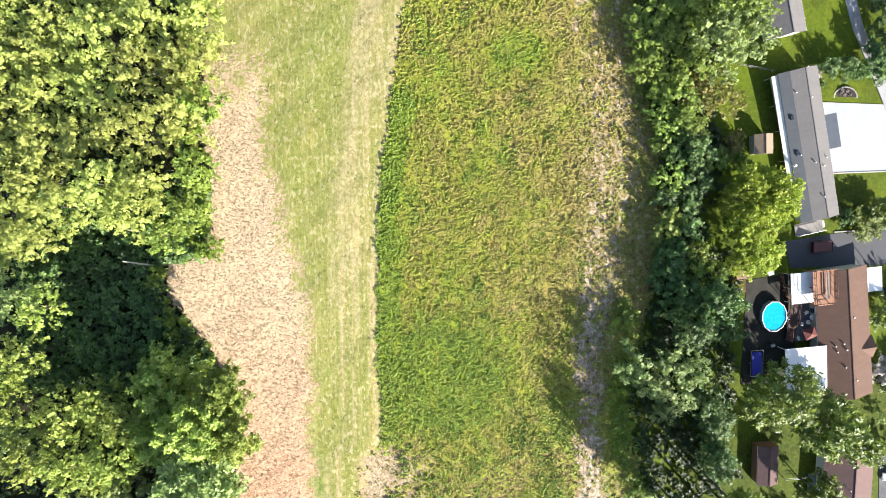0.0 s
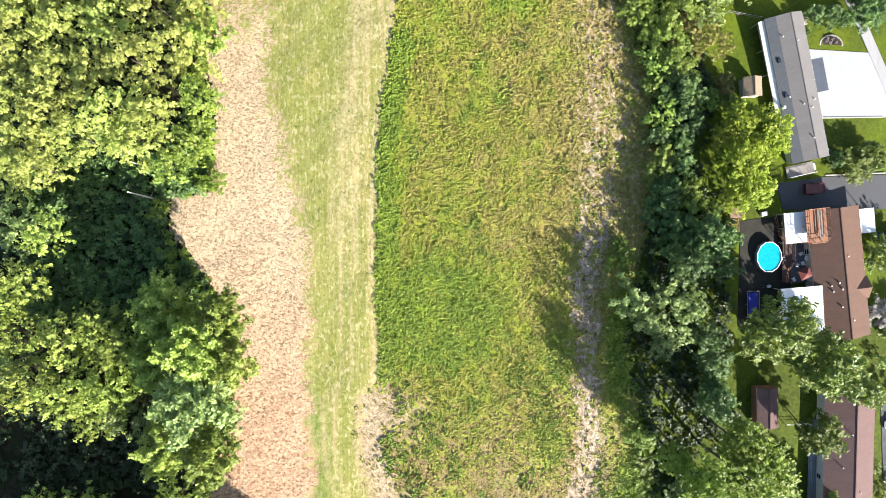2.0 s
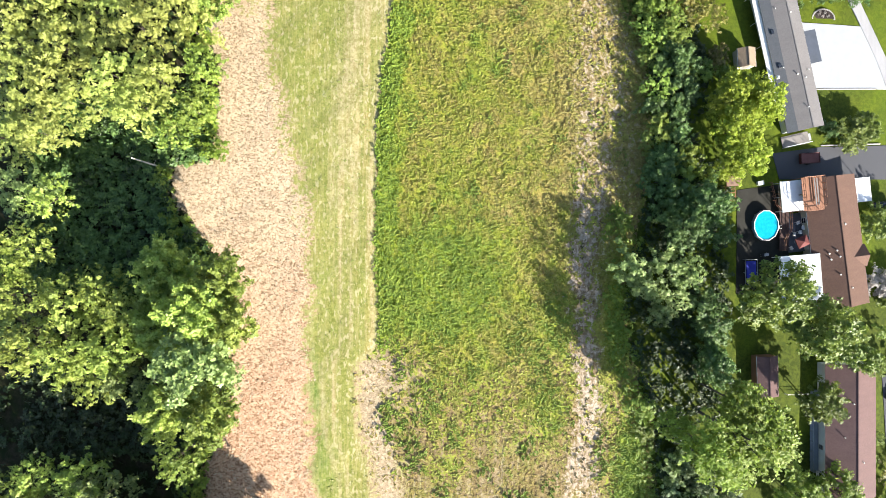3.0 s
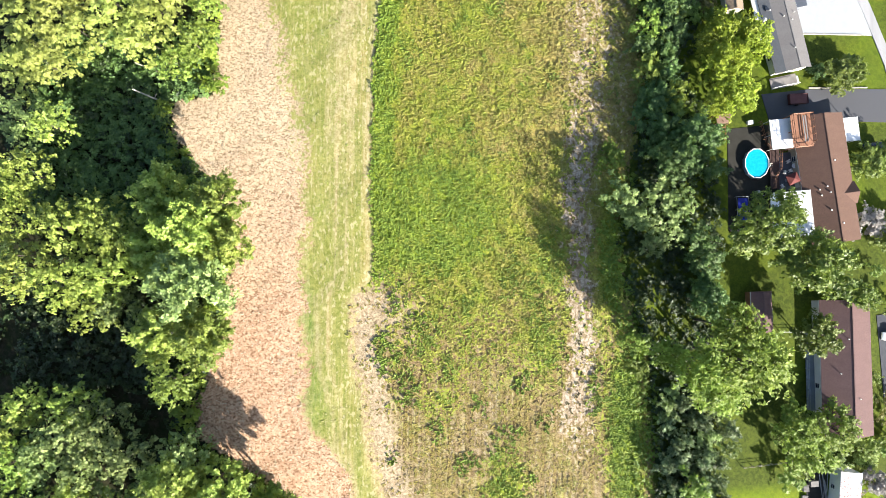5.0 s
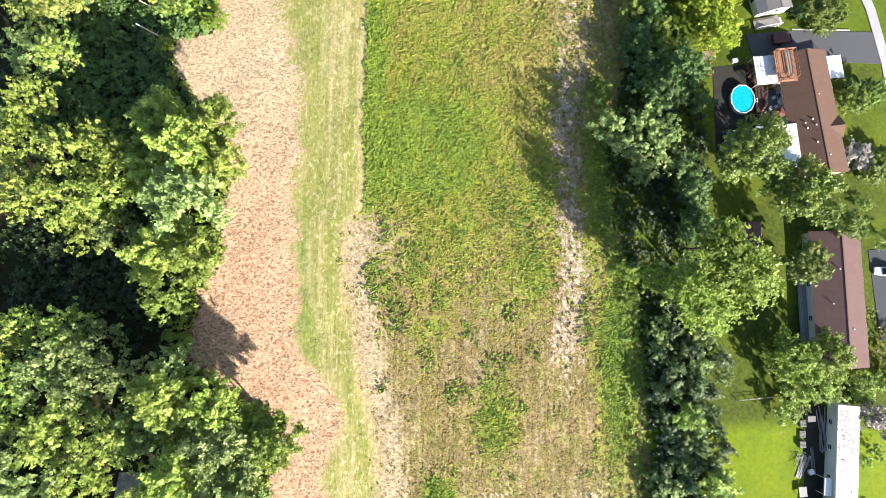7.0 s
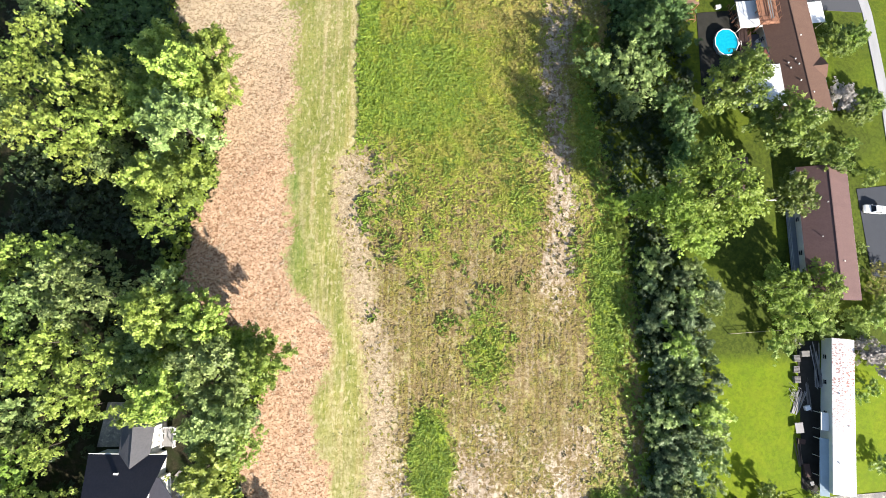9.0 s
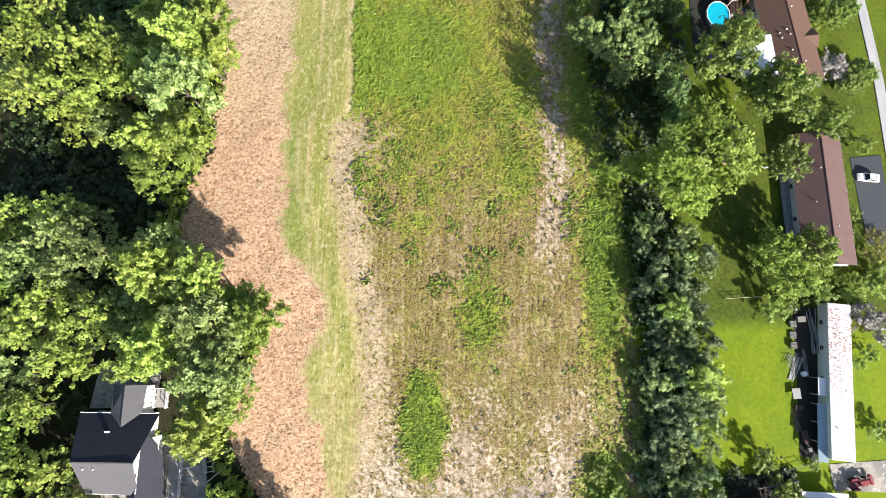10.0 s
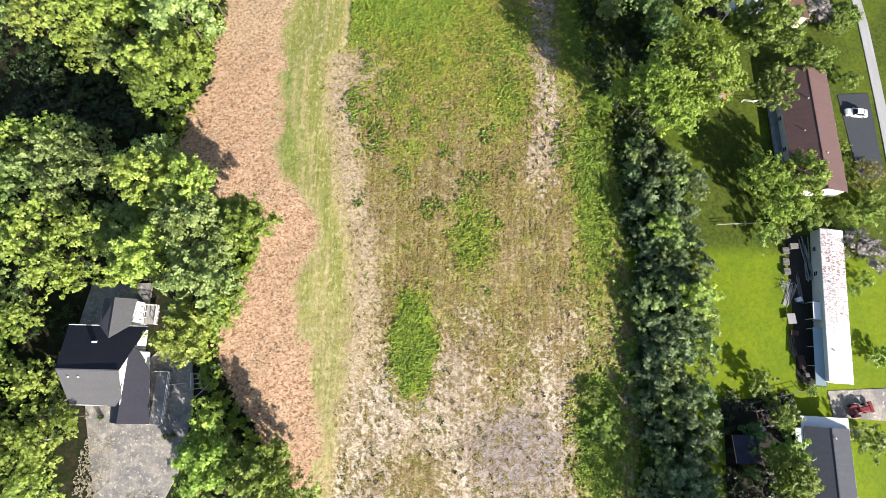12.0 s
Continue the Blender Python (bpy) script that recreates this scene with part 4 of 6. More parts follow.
paving("pavement", [(78.6, 20.9), (94.6, 20.8), (99.4, 7.3), (81.6, 6.9)], M_CONCRETE, "bright white concrete parking pad beside the mobile home")
paving("pavement", [(72.5, -7.2), (83.5, -5.6), (105, -4.5), (105.5, -12.0), (74, -12.6)], M_ASPHALT, "grey asphalt driveway in front of the brown-roofed home", 0.09)
paving("pavement", [(97.8, -54), (105.2, -53), (105.6, -73), (99.5, -73)], worn("new_asphalt", (0.026, 0.029, 0.038), 0.85, amount=0.3, dirt=(1.6, 1.5, 1.4), fine=9), "dark asphalt parking strip beside the lane", 0.09)
paving("pavement", [(86.5, -116.8), (104, -115.8), (104, -122.5), (87.2, -121.6)], M_GRAVEL, "grey gravel drive south of the rusty trailer", 0.09)
paving("pavement", [(64.6, -15.0), (74.5, -13.6), (76, -19), (76, -29), (74, -37), (64.4, -36.5)], worn("dark_pool_ground", (0.018, 0.017, 0.013), 0.95, amount=0.5, fine=4), "dark ground sheet round the swimming pool", 0.07)
# yard soil whose dark colour includes the shade west of the trailer
paving("pavement", [(81.4, -86.5), (86.2, -86.2), (85.4, -104), (84.2, -117), (80.6, -115), (81.2, -100)], worn("shade_dark_yard_soil", (0.021, 0.019, 0.015), 0.95, amount=0.5, fine=4), "trodden yard soil beside the rusty trailer, darkened for shade", 0.07)
# ground sheet coloured almost black in place of the sheds' deep shade
paving("pavement", [(65.5, -119), (79, -117.8), (78.8, -133), (77, -141), (65.0, -141)], worn("shaded_dark_soil", (0.015, 0.013, 0.009), 0.95, amount=0.5, fine=4), "bare soil round the low sheds, darkened for deep shade", 0.07)
ribbon("road", [(82, 52), (87.3, 36), (92.4, 26), (98.2, 14), (103.2, 1), (105.8, -12), (107.4, -35), (107.9, -65), (107.5, -100), (106, -145)], 2.4, M_LANE, "narrow worn grey lane along the gardens", 0.14)
paving("pavement", [(-54.5, -120), (-49, -121), (-41, -112), (-34.6, -113), (-33.2, -122), (-34.5, -133), (-38, -141), (-49, -141), (-51.5, -132)], M_GRAVEL, "grey gravel forecourt in front of the dark-roofed house", 0.22)
paving("pavement", [(-57.5, -108), (-44, -107.5), (-44, -99.5), (-56, -99.5)], M_GRAVEL, "grey paved terrace behind the dark-roofed house", 0.22)
for x0, y0, x1, y1 in ((78.8, 6.5, 97.0, 7.3), (83.5, -5.3, 98, -4.5)):
    kerb = thing("kerb", (x0 + x1) / 2, (y0 + y1) / 2, math.degrees(math.atan2(y1 - y0, x1 - x0)), "low pale stone kerb along a lawn", "kerb")
    span = math.hypot(x1 - x0, y1 - y0)
    for i in range(int(span / 1.0)):
        s = (i + 0.5) / span
        dz = lay(x0 + (x1 - x0) * s, y0 + (y1 - y0) * s) - lay((x0 + x1) / 2, (y0 + y1) / 2)
        part("kerbstone", boxes((i - span / 2, i - span / 2 + 0.97, -0.12, 0.12, dz - 0.2, dz + 0.2), bevel=0.02), M_STONE, kerb)

# ---- details of the homes ----
part("lean_to_roof", slab([(-4.0, -14.8, 2.66), (-1.9, -14.8, 3.06), (-1.9, 14.8, 3.06), (-4.0, 14.8, 2.66)], 0.08), M_DARK_SLOPE, grey_home, "darker grey low-pitched roof strip")
part("side_awning", slab([(-5.0, -8.0, 2.2), (-3.95, -8.0, 2.45), (-3.95, 14.6, 2.45), (-5.0, 14.6, 2.2)], 0.06), M_WHITE, grey_home, "white metal side awning")
for ly in (-7.8, -2.0, 4.0, 9.0, 14.4):
    part("awning_post", boxes((-4.95, -4.87, ly - 0.04, ly + 0.04, -0.4, 2.2)), M_WHITE, grey_home)
for lx, ly in ((-1.4, 10.5), (1.2, 9.0), (-2.2, -1.5), (1.6, -4.5), (0.0, -3.5), (2.6, -3.0), (0.6, -10.5)):
    rise = 3.5 - abs(lx - 0.7) * 0.25
    vent(grey_home, lx, ly, rise)
for ly in (6.0, -1.0):
    part("skylight", boxes((-3.1, -2.5, ly - 0.45, ly + 0.45, 2.85, 3.05), bevel=0.03), M_GLASS_DARK, grey_home, "small dark roof window")
for ly in (-11, -7, -3, 1, 5, 9, 12):
    window(grey_home, -3.6, ly, 1.0, 1.1, 1.1, "w")
    window(grey_home, 3.6, ly, 1.0, 1.1, 1.1, "e")
window(grey_home, 0.8, -14.5, 1.0, 1.3, 1.2, "s")
part("door", boxes((-1.9, -1.0, -14.58, -14.5, 0.1, 2.1)), M_WOOD_GREY, grey_home, "grey entrance door")
dish = part("satellite_dish", rod((-3.75, -3.2, 3.0), (-4.0, -3.4, 3.25), 0.42, 0.08, 14), M_WHITE, grey_home, "small round white dish")

carport = thing("carport", 79.7, 14.7, 13.0, "flat slate-grey carport roof on thin posts over concrete", "carport")
part("roof_panel", boxes((-1.75, 1.75, -3.4, 3.4, 2.25, 2.37), bevel=0.03), worn("slate_blue_sheet", (0.066, 0.075, 0.096), 0.55, amount=0.3), carport)
for px in (-1.6, 1.6):
    for py in (-3.2, 0, 3.2):
        part("post", boxes((px - 0.05, px + 0.05, py - 0.05, py + 0.05, -0.2, 2.25)), M_WHITE, carport)

porch = thing("porch", 77.6, -4.3, 13.0, "white railed porch with steps at the home's end", "porch")
part("deck_floor", boxes((-3.2, 2.6, -1.2, 1.2, 0.45, 0.6), bevel=0.02), M_WOOD_GREY, porch)
for px in (-3.1, -1.5, 0.1, 1.7, 2.5):
    part("post", boxes((px - 0.05, px + 0.05, -1.15, -1.05, -0.3, 1.5)), M_WHITE, porch)
part("rail", boxes((-3.15, 2.55, -1.15, -1.05, 1.5, 1.58)), M_WHITE, porch)
for i in range(3):
    part("step", boxes((2.6 + i * 0.28, 2.9 + i * 0.28, -0.7, 0.7, -0.3, 0.45 - i * 0.17)), M_CONCRETE, porch)

# brown-roofed home: cross gable on its east side, vents
part("cross_gable_slope", slab([(2.5, -3.5, 4.06), (5.8, -3.5, 4.06), (5.8, -5.8, 3.0), (5.3, -5.8, 3.04)], 0.1), M_BROWN_ROOF, brown_home)
part("cross_gable_slope", slab([(5.8, -3.5, 4.06), (2.5, -3.5, 4.06), (5.3, -1.2, 3.04), (5.8, -1.2, 3.0)], 0.1), M_BROWN_ROOF, brown_home)
part("cross_gable_wall", boxes((5.1, 5.6, -5.4, -1.6, -0.8, 2.9)), M_CREAM, brown_home)
for lx, ly in ((0.9, 3.4), (-1.3, -1.7), (-0.9, -3.0), (-2.6, -2.2), (-2.4, -3.4), (-1.2, -6.6), (3.9, -3.3), (0.8, -9.5)):
    vent(brown_home, lx, ly, 4.92 - abs(lx) * 0.353, 0.15, 0.14)
for ly in (-10, -5, 5, 9):
    window(brown_home, -5.1, ly, 1.0, 1.2, 1.2, "w")
    window(brown_home, 5.1, ly, 1.0, 1.2, 1.2, "e")
part("door", boxes((-5.2, -5.1, -1.0, 0.0, 0.1, 2.15)), M_WHITE, brown_home, "white patio door")
part("lamp_box", boxes((-5.0, -4.8, 12.0, 12.3, 2.2, 2.5)), M_METAL, brown_home)


def flat_roof(x, y, yaw, wide, long, high, label, material, posts=True):
    """A flat patio roof on posts, with an edge trim."""
    ob = thing("patio_roof", x, y, yaw, label, "patio roof")
    part("roof_panel", boxes((-wide / 2, wide / 2, -long / 2, long / 2, high, high + 0.10), bevel=0.02), material, ob)
    for sx in (-1, 1):
        part("trim", boxes((sx * wide / 2 - 0.05, sx * wide / 2 + 0.05, -long / 2 - 0.05, long / 2 + 0.05, high - 0.08, high + 0.13)), M_WHITE, ob)
        for py in (-long / 2 + 0.2, 0, long / 2 - 0.2):
            part("post", boxes((sx * (wide / 2 - 0.15) - 0.05, sx * (wide / 2 - 0.15) + 0.05, py - 0.05, py + 0.05, -0.3, high)), M_WHITE, ob)
    return ob


M_SHEET = worn("white_roof_sheet", (0.64, 0.64, 0.656), 0.45, amount=0.2)
flat_roof(75.0, -16.3, 6, 4.7, 6.2, 2.5, "white flat patio roof shaded by bare branches", M_SHEET)
flat_roof(76.6, -33.0, 5, 8.4, 9.4, 2.7, "broad white flat patio roof beside the brown home", M_SHEET)
flat_roof(90.2, -14.8, 6, 4.2, 5.0, 2.5, "white flat carport roof beside the driveway", M_SHEET)


def railing(parent, points, low, high, material, gap=1.4, bars=2):
    """Posts and rails along a line of corners, in the parent's own coordinates."""
    for (x0, y0), (x1, y1) in zip(points, points[1:]):
        span = math.hypot(x1 - x0, y1 - y0)
        count = max(1, round(span / gap))
        for i in range(count + 1):
            x, y = x0 + (x1 - x0) * i / count, y0 + (y1 - y0) * i / count
            part("post", boxes((x - 0.06, x + 0.06, y - 0.06, y + 0.06, low - 0.1, high + 0.06)), material, parent)
        for k in range(bars):
            z = low + (high - low) * (k + 1) / bars
            m = rod((x0, y0, z), (x1, y1, z), 0.06, sides=4)
            part("rail", m, material, parent)


def boards(parent, x0, x1, y0, y1, z, material, wide=0.28, thick=0.06, name="board"):
    """A floor of single boards that run along y."""
    count = max(1, int((x1 - x0) / wide))
    step = (x1 - x0) / count
    bm = boxes((-step / 2 + 0.012, step / 2 - 0.012, y0, y1, -thick, 0))
    data = bpy.data.meshes.new(name)
    bm.to_mesh(data)
    bm.free()
    for i in range(count):
        ob = part(name, data, material, parent)
        ob.location = (x0 + (i + 0.5) * step, 0, z)


high_deck = thing("raised_deck", 78.3, -15.9, 6, "raised red-stained wooden deck with open railings", "deck")
boards(high_deck, -2.1, 2.1, -3.4, 3.4, 3.95, M_WOOD_RED, 0.42)
railing(high_deck, [(-2.1, -3.4), (-2.1, 3.4), (2.1, 3.4), (2.1, -2.4), (1.0, -3.4), (-2.1, -3.4)], 3.95, 4.9, M_WOOD_RED)
for px, py in ((-2.0, -3.3), (-2.0, 0), (-2.0, 3.3)):
    part("support", boxes((px - 0.08, px + 0.08, py - 0.08, py + 0.08, -0.5, 3.9)), M_WOOD_RED, high_deck)
for px in (0.2, 0.7):
    part("bench", boxes((px - 0.12, px + 0.12, -2.4, 3.0, 4.35, 4.42)), M_WOOD_GREY, high_deck)

# pool with its deck
pool = thing("swimming_pool", 70.3, -22.3, 0, "oval above-ground pool full of bright turquoise water", "pool")
ring = [(math.cos(2 * math.pi * (i + 0.5) / 12), math.sin(2 * math.pi * (i + 0.5) / 12)) for i in range(12)]


def loop_wall(inner, outer, z0, z1):
    bm = bmesh.new()
    rows = [[bm.verts.new((c * rx, s * ry, z)) for c, s in ring] for (rx, ry), z in ((outer, z0), (outer, z1), (inner, z1), (inner, z0))]
    for a, b in zip(rows, rows[1:] + rows[:1]):
        for i in range(12):
            j = (i + 1) % 12
            bm.faces.new((a[i], a[j], b[j], b[i]))
    return bm


part("pool_wall", loop_wall((2.50, 3.05), (2.58, 3.13), -0.5, 1.12), worn("pale_blue_pool_wall", (0.21, 0.3, 0.36), 0.5), pool)
part("rim", loop_wall((2.48, 3.03), (2.63, 3.18), 1.12, 1.18), M_WHITE, pool, "white rim")
n = Nodes("pool_water")
ripple = n.noise(2.5, 2, vector=n.place(local=True))
n.bump(ripple, 0.03, 0.3)
water = n.finish(n.mix(ripple, (0, 0.24, 0.336), (0.006, 0.3, 0.396)), 0.08, gloss=0.5)
bm = bmesh.new()
bm.faces.new([bm.verts.new((c * 2.49, s * 3.04, 1.06)) for c, s in ring])
part("water", bm, water, pool, "bright turquoise water")
for k in range(12):
    c, s = ring[k]
    part("brace", boxes((c * 2.66 - 0.05, c * 2.66 + 0.05, s * 3.21 - 0.05, s * 3.21 + 0.05, -0.4, 1.1)), M_METAL, pool)
ladder = thing("pool_ladder", 73.2, -22.6, 90, "white pool ladder over the rim", "ladder")
for px in (-0.28, 0.28):
    part("side_rail", rod((px, 0.35, 0.0), (px, 0.1, 1.9), 0.04), M_WHITE, ladder)
    part("side_rail", rod((px, 0.1, 1.9), (px, -0.45, 1.0), 0.04), M_WHITE, ladder)
for k in range(4):
    part("rung", boxes((-0.28, 0.28, 0.2 - k * 0.03, 0.34 - k * 0.03, 0.35 + k * 0.33, 0.4 + k * 0.33)), M_WHITE, ladder)

M_DARK_DECK = worn("dark_brown_decking", (0.06, 0.033, 0.027), 0.8, amount=0.4)
pool_deck = thing("pool_deck", 74.0, -22.0, 0, "dark wooden pool deck with red-stained railings", "deck")
boards(pool_deck, -0.6, 1.3, -5.5, 6.0, 0.95, M_DARK_DECK, 0.3)
railing(pool_deck, [(-1.4, 6.2), (1.3, 2.6), (1.3, -1.2), (0.1, -3.2), (0.0, -5.4)], 0.95, 1.85, M_WOOD_RED, 1.1)
railing(pool_deck, [(-2.6, 8.6), (-1.4, 4.0), (-0.4, 3.0)], 0.5, 1.4, M_WOOD_RED, 1.0)
for px in (-0.5, 1.2):
    for py in (-5.3, 0, 5.8):
        part("support", boxes((px - 0.06, px + 0.06, py - 0.06, py + 0.06, -0.4, 0.9)), M_DARK_DECK, pool_deck)
patio = thing("patio", 78.2, -23.2, 6, "slate-grey boarded patio between pool and home", "patio")
boards(patio, -2.8, 1.2, -4.4, 3.6, 0.5, worn("slate_decking", (0.096, 0.099, 0.114), 0.8), 0.3)
part("base", boxes((-2.8, 1.2, -4.4, 3.6, -0.6, 0.43)), M_DARK_DECK, patio)
shade = thing("patio_umbrella", 77.2, -25.6, 24, "square red canvas umbrella open over the patio", "umbrella", up=0.5)
bm = bmesh.new()
tip = bm.verts.new((0, 0, 2.5))
rim_v = [bm.verts.new(c) for c in ((-1.25, -1.05, 2.0), (1.25, -1.05, 2.0), (1.25, 1.05, 2.0), (-1.25, 1.05, 2.0))]
skirt = [bm.verts.new((v.co.x, v.co.y, 1.85)) for v in rim_v]
for i in range(4):
    bm.faces.new((tip, rim_v[i], rim_v[(i + 1) % 4]))
    bm.faces.new((rim_v[i], skirt[i], skirt[(i + 1) % 4], rim_v[(i + 1) % 4]))
part("canopy", bm, worn("brick_red_canvas", (0.096, 0.021, 0.018), 0.9), shade)
part("pole", rod((0, 0, 0), (0, 0, 2.55), 0.035), M_METAL, shade)
part("base", rod((0, 0, 0), (0, 0, 0.1), 0.35, sides=14), M_METAL, shade)


def garden_chair(x, y, yaw, up):
    ob = thing("garden_chair", x, y, yaw, "white plastic garden chair on the slate patio", "chair", "patio chairs", up)
    part("seat", boxes((-0.32, 0.32, -0.3, 0.3, 0.40, 0.46), bevel=0.02), M_WHITE, ob)
    part("backrest", boxes((-0.32, 0.32, 0.27, 0.34, 0.46, 0.95), bevel=0.02), M_WHITE, ob)
    for sx in (-0.29, 0.29):
        part("armrest", boxes((sx - 0.05, sx + 0.05, -0.3, 0.3, 0.62, 0.66)), M_WHITE, ob)
        for sy in (-0.26, 0.26):
            part("leg", boxes((sx - 0.025, sx + 0.025, sy - 0.025, sy + 0.025, 0, 0.62)), M_WHITE, ob)
    return ob


first_chair = garden_chair(77.4, -21.7, 30, 0.5)
for x, y, a in ((77.8, -23.6, 200), (75.9, -26.9, 120), (76.6, -24.0, 70)):
    copy_thing(first_chair, pose(x, y, lay(x, y) + 0.5, 0, 0, a))
glass_table = thing("round_table", 78.6, -22.6, 0, "small round pale table between the patio chairs", "table", up=0.5)
part("tabletop", rod((0, 0, 0.68), (0, 0, 0.73), 0.55, sides=18), M_SHEET, glass_table)
part("pedestal", rod((0, 0, 0), (0, 0, 0.68), 0.08), M_METAL, glass_table)

tramp = thing("trampoline", 67.2, -32.0, 2, "rectangular trampoline with a bright blue mat", "trampoline")
part("mat", boxes((-1.0, 1.0, -2.4, 2.4, 0.80, 0.83)), worn("royal_blue_mat", (0.009, 0.018, 0.252), 0.6), tramp, "bright blue mat")
railing(tramp, [(-1.25, -2.7), (1.25, -2.7), (1.25, 2.7), (-1.25, 2.7), (-1.25, -2.7)], 0.0, 0.85, M_METAL, 2.5, 1)
grill = thing("barbecue_grill", 70.3, -28.3, 10, "black barbecue grill with a pale lid beside the pool", "grill")
part("firebox", boxes((-0.75, 0.75, -0.3, 0.3, 0.7, 1.0), bevel=0.04), M_CHAR_SHADE_ROOF, grill)
part("lid", boxes((-0.45, 0.45, -0.28, 0.28, 1.0, 1.25), bevel=0.08), M_METAL, grill)
for px in (-0.65, 0.65):
    for py in (-0.22, 0.22):
        part("leg", boxes((px - 0.03, px + 0.03, py - 0.03, py + 0.03, 0, 0.7)), M_METAL, grill)
cooler = thing("storage_box", 69.5, -13.5, 12, "pale plastic storage box by the driveway", "box")
part("body", boxes((-0.6, 0.6, -0.4, 0.4, 0, 0.6), bevel=0.05), M_SHEET, cooler)
part("lid", boxes((-0.63, 0.63, -0.43, 0.43, 0.6, 0.7), bevel=0.03), M_WHITE, cooler)


def shed(x, y, yaw, wide, long, eave, ridge, wall, roof, label):
    ob = gabled("shed", x, y, yaw, wide, long, eave, ridge, wall, roof, label, 0.15, category="shed")
    part("door", boxes((-0.6, 0.6, -long / 2 - 0.05, -long / 2, 0.1, min(1.9, eave - 0.1))), M_WOOD_GREY, ob)
    part("latch", boxes((0.4, 0.5, -long / 2 - 0.1, -long / 2 - 0.05, 0.95, 1.1)), M_METAL, ob)
    return ob


M_TAN_ROOF = shingles("tan_shingles", (0.216, 0.162, 0.114), (0.162, 0.12, 0.084))
shed(65.9, 12.1, 4, 3.4, 3.6, 1.9, 2.6, M_CREAM, M_TAN_ROOF, "small cream garden shed with a tan roof")
shed(69.9, -53.0, 2, 4.0, 8.0, 2.2, 2.9, M_WOOD_RED, M_MAROON_ROOF, "dark red garden shed with a maroon roof")
shed(68.3, -127.2, 4, 4.2, 4.6, 2.0, 2.7, worn("dark_red_boards", (0.078, 0.018, 0.018), 0.8), worn("navy_sheet_roof", (0.018, 0.018, 0.036), 0.6), "low shed with dark red walls and navy roof")

play = thing("play_tower", 62.6, -13.4, 5, "wooden play tower with flat brown roof and ladder", "play tower")
part("roof_panel", boxes((-1.5, 1.5, -1.0, 1.0, 2.0, 2.12), bevel=0.02), worn("faded_brown_board", (0.204, 0.126, 0.096), 0.8), play)
for px in (-1.4, 1.4):
    for py in (-0.9, 0.9):
        part("post", boxes((px - 0.06, px + 0.06, py - 0.06, py + 0.06, -0.2, 2.0)), M_WOOD_RED, play)
for k in range(4):
    part("rung", boxes((-1.0, 0.8, -1.6 - k * 0.75, -1.48 - k * 0.75, 0.9, 1.0)), M_WOOD_RED, play)
for px in (-1.05, 0.85):
    part("side_rail", boxes((px - 0.06, px + 0.06, -4.0, -1.0, 0.9, 1.02)), M_WOOD_RED, play)
    part("support", boxes((px - 0.06, px + 0.06, -4.0, -3.88, -0.2, 0.9)), M_WOOD_RED, play)

# ---- vehicles ----
M_TYRE = worn("tyre_rubber", (0.012, 0.012, 0.012), 0.85)
M_CAR_WHITE = worn("white_car_paint", (0.576, 0.584, 0.6), 0.25, amount=0.1, gloss=0.6)
M_CAR_RED = worn("dark_red_paint", (0.18, 0.012, 0.018), 0.4, amount=0.3, gloss=0.5)
M_CAR_DARK = worn("dark_blue_car_paint", (0.018, 0.021, 0.036), 0.25, amount=0.1, gloss=0.6)


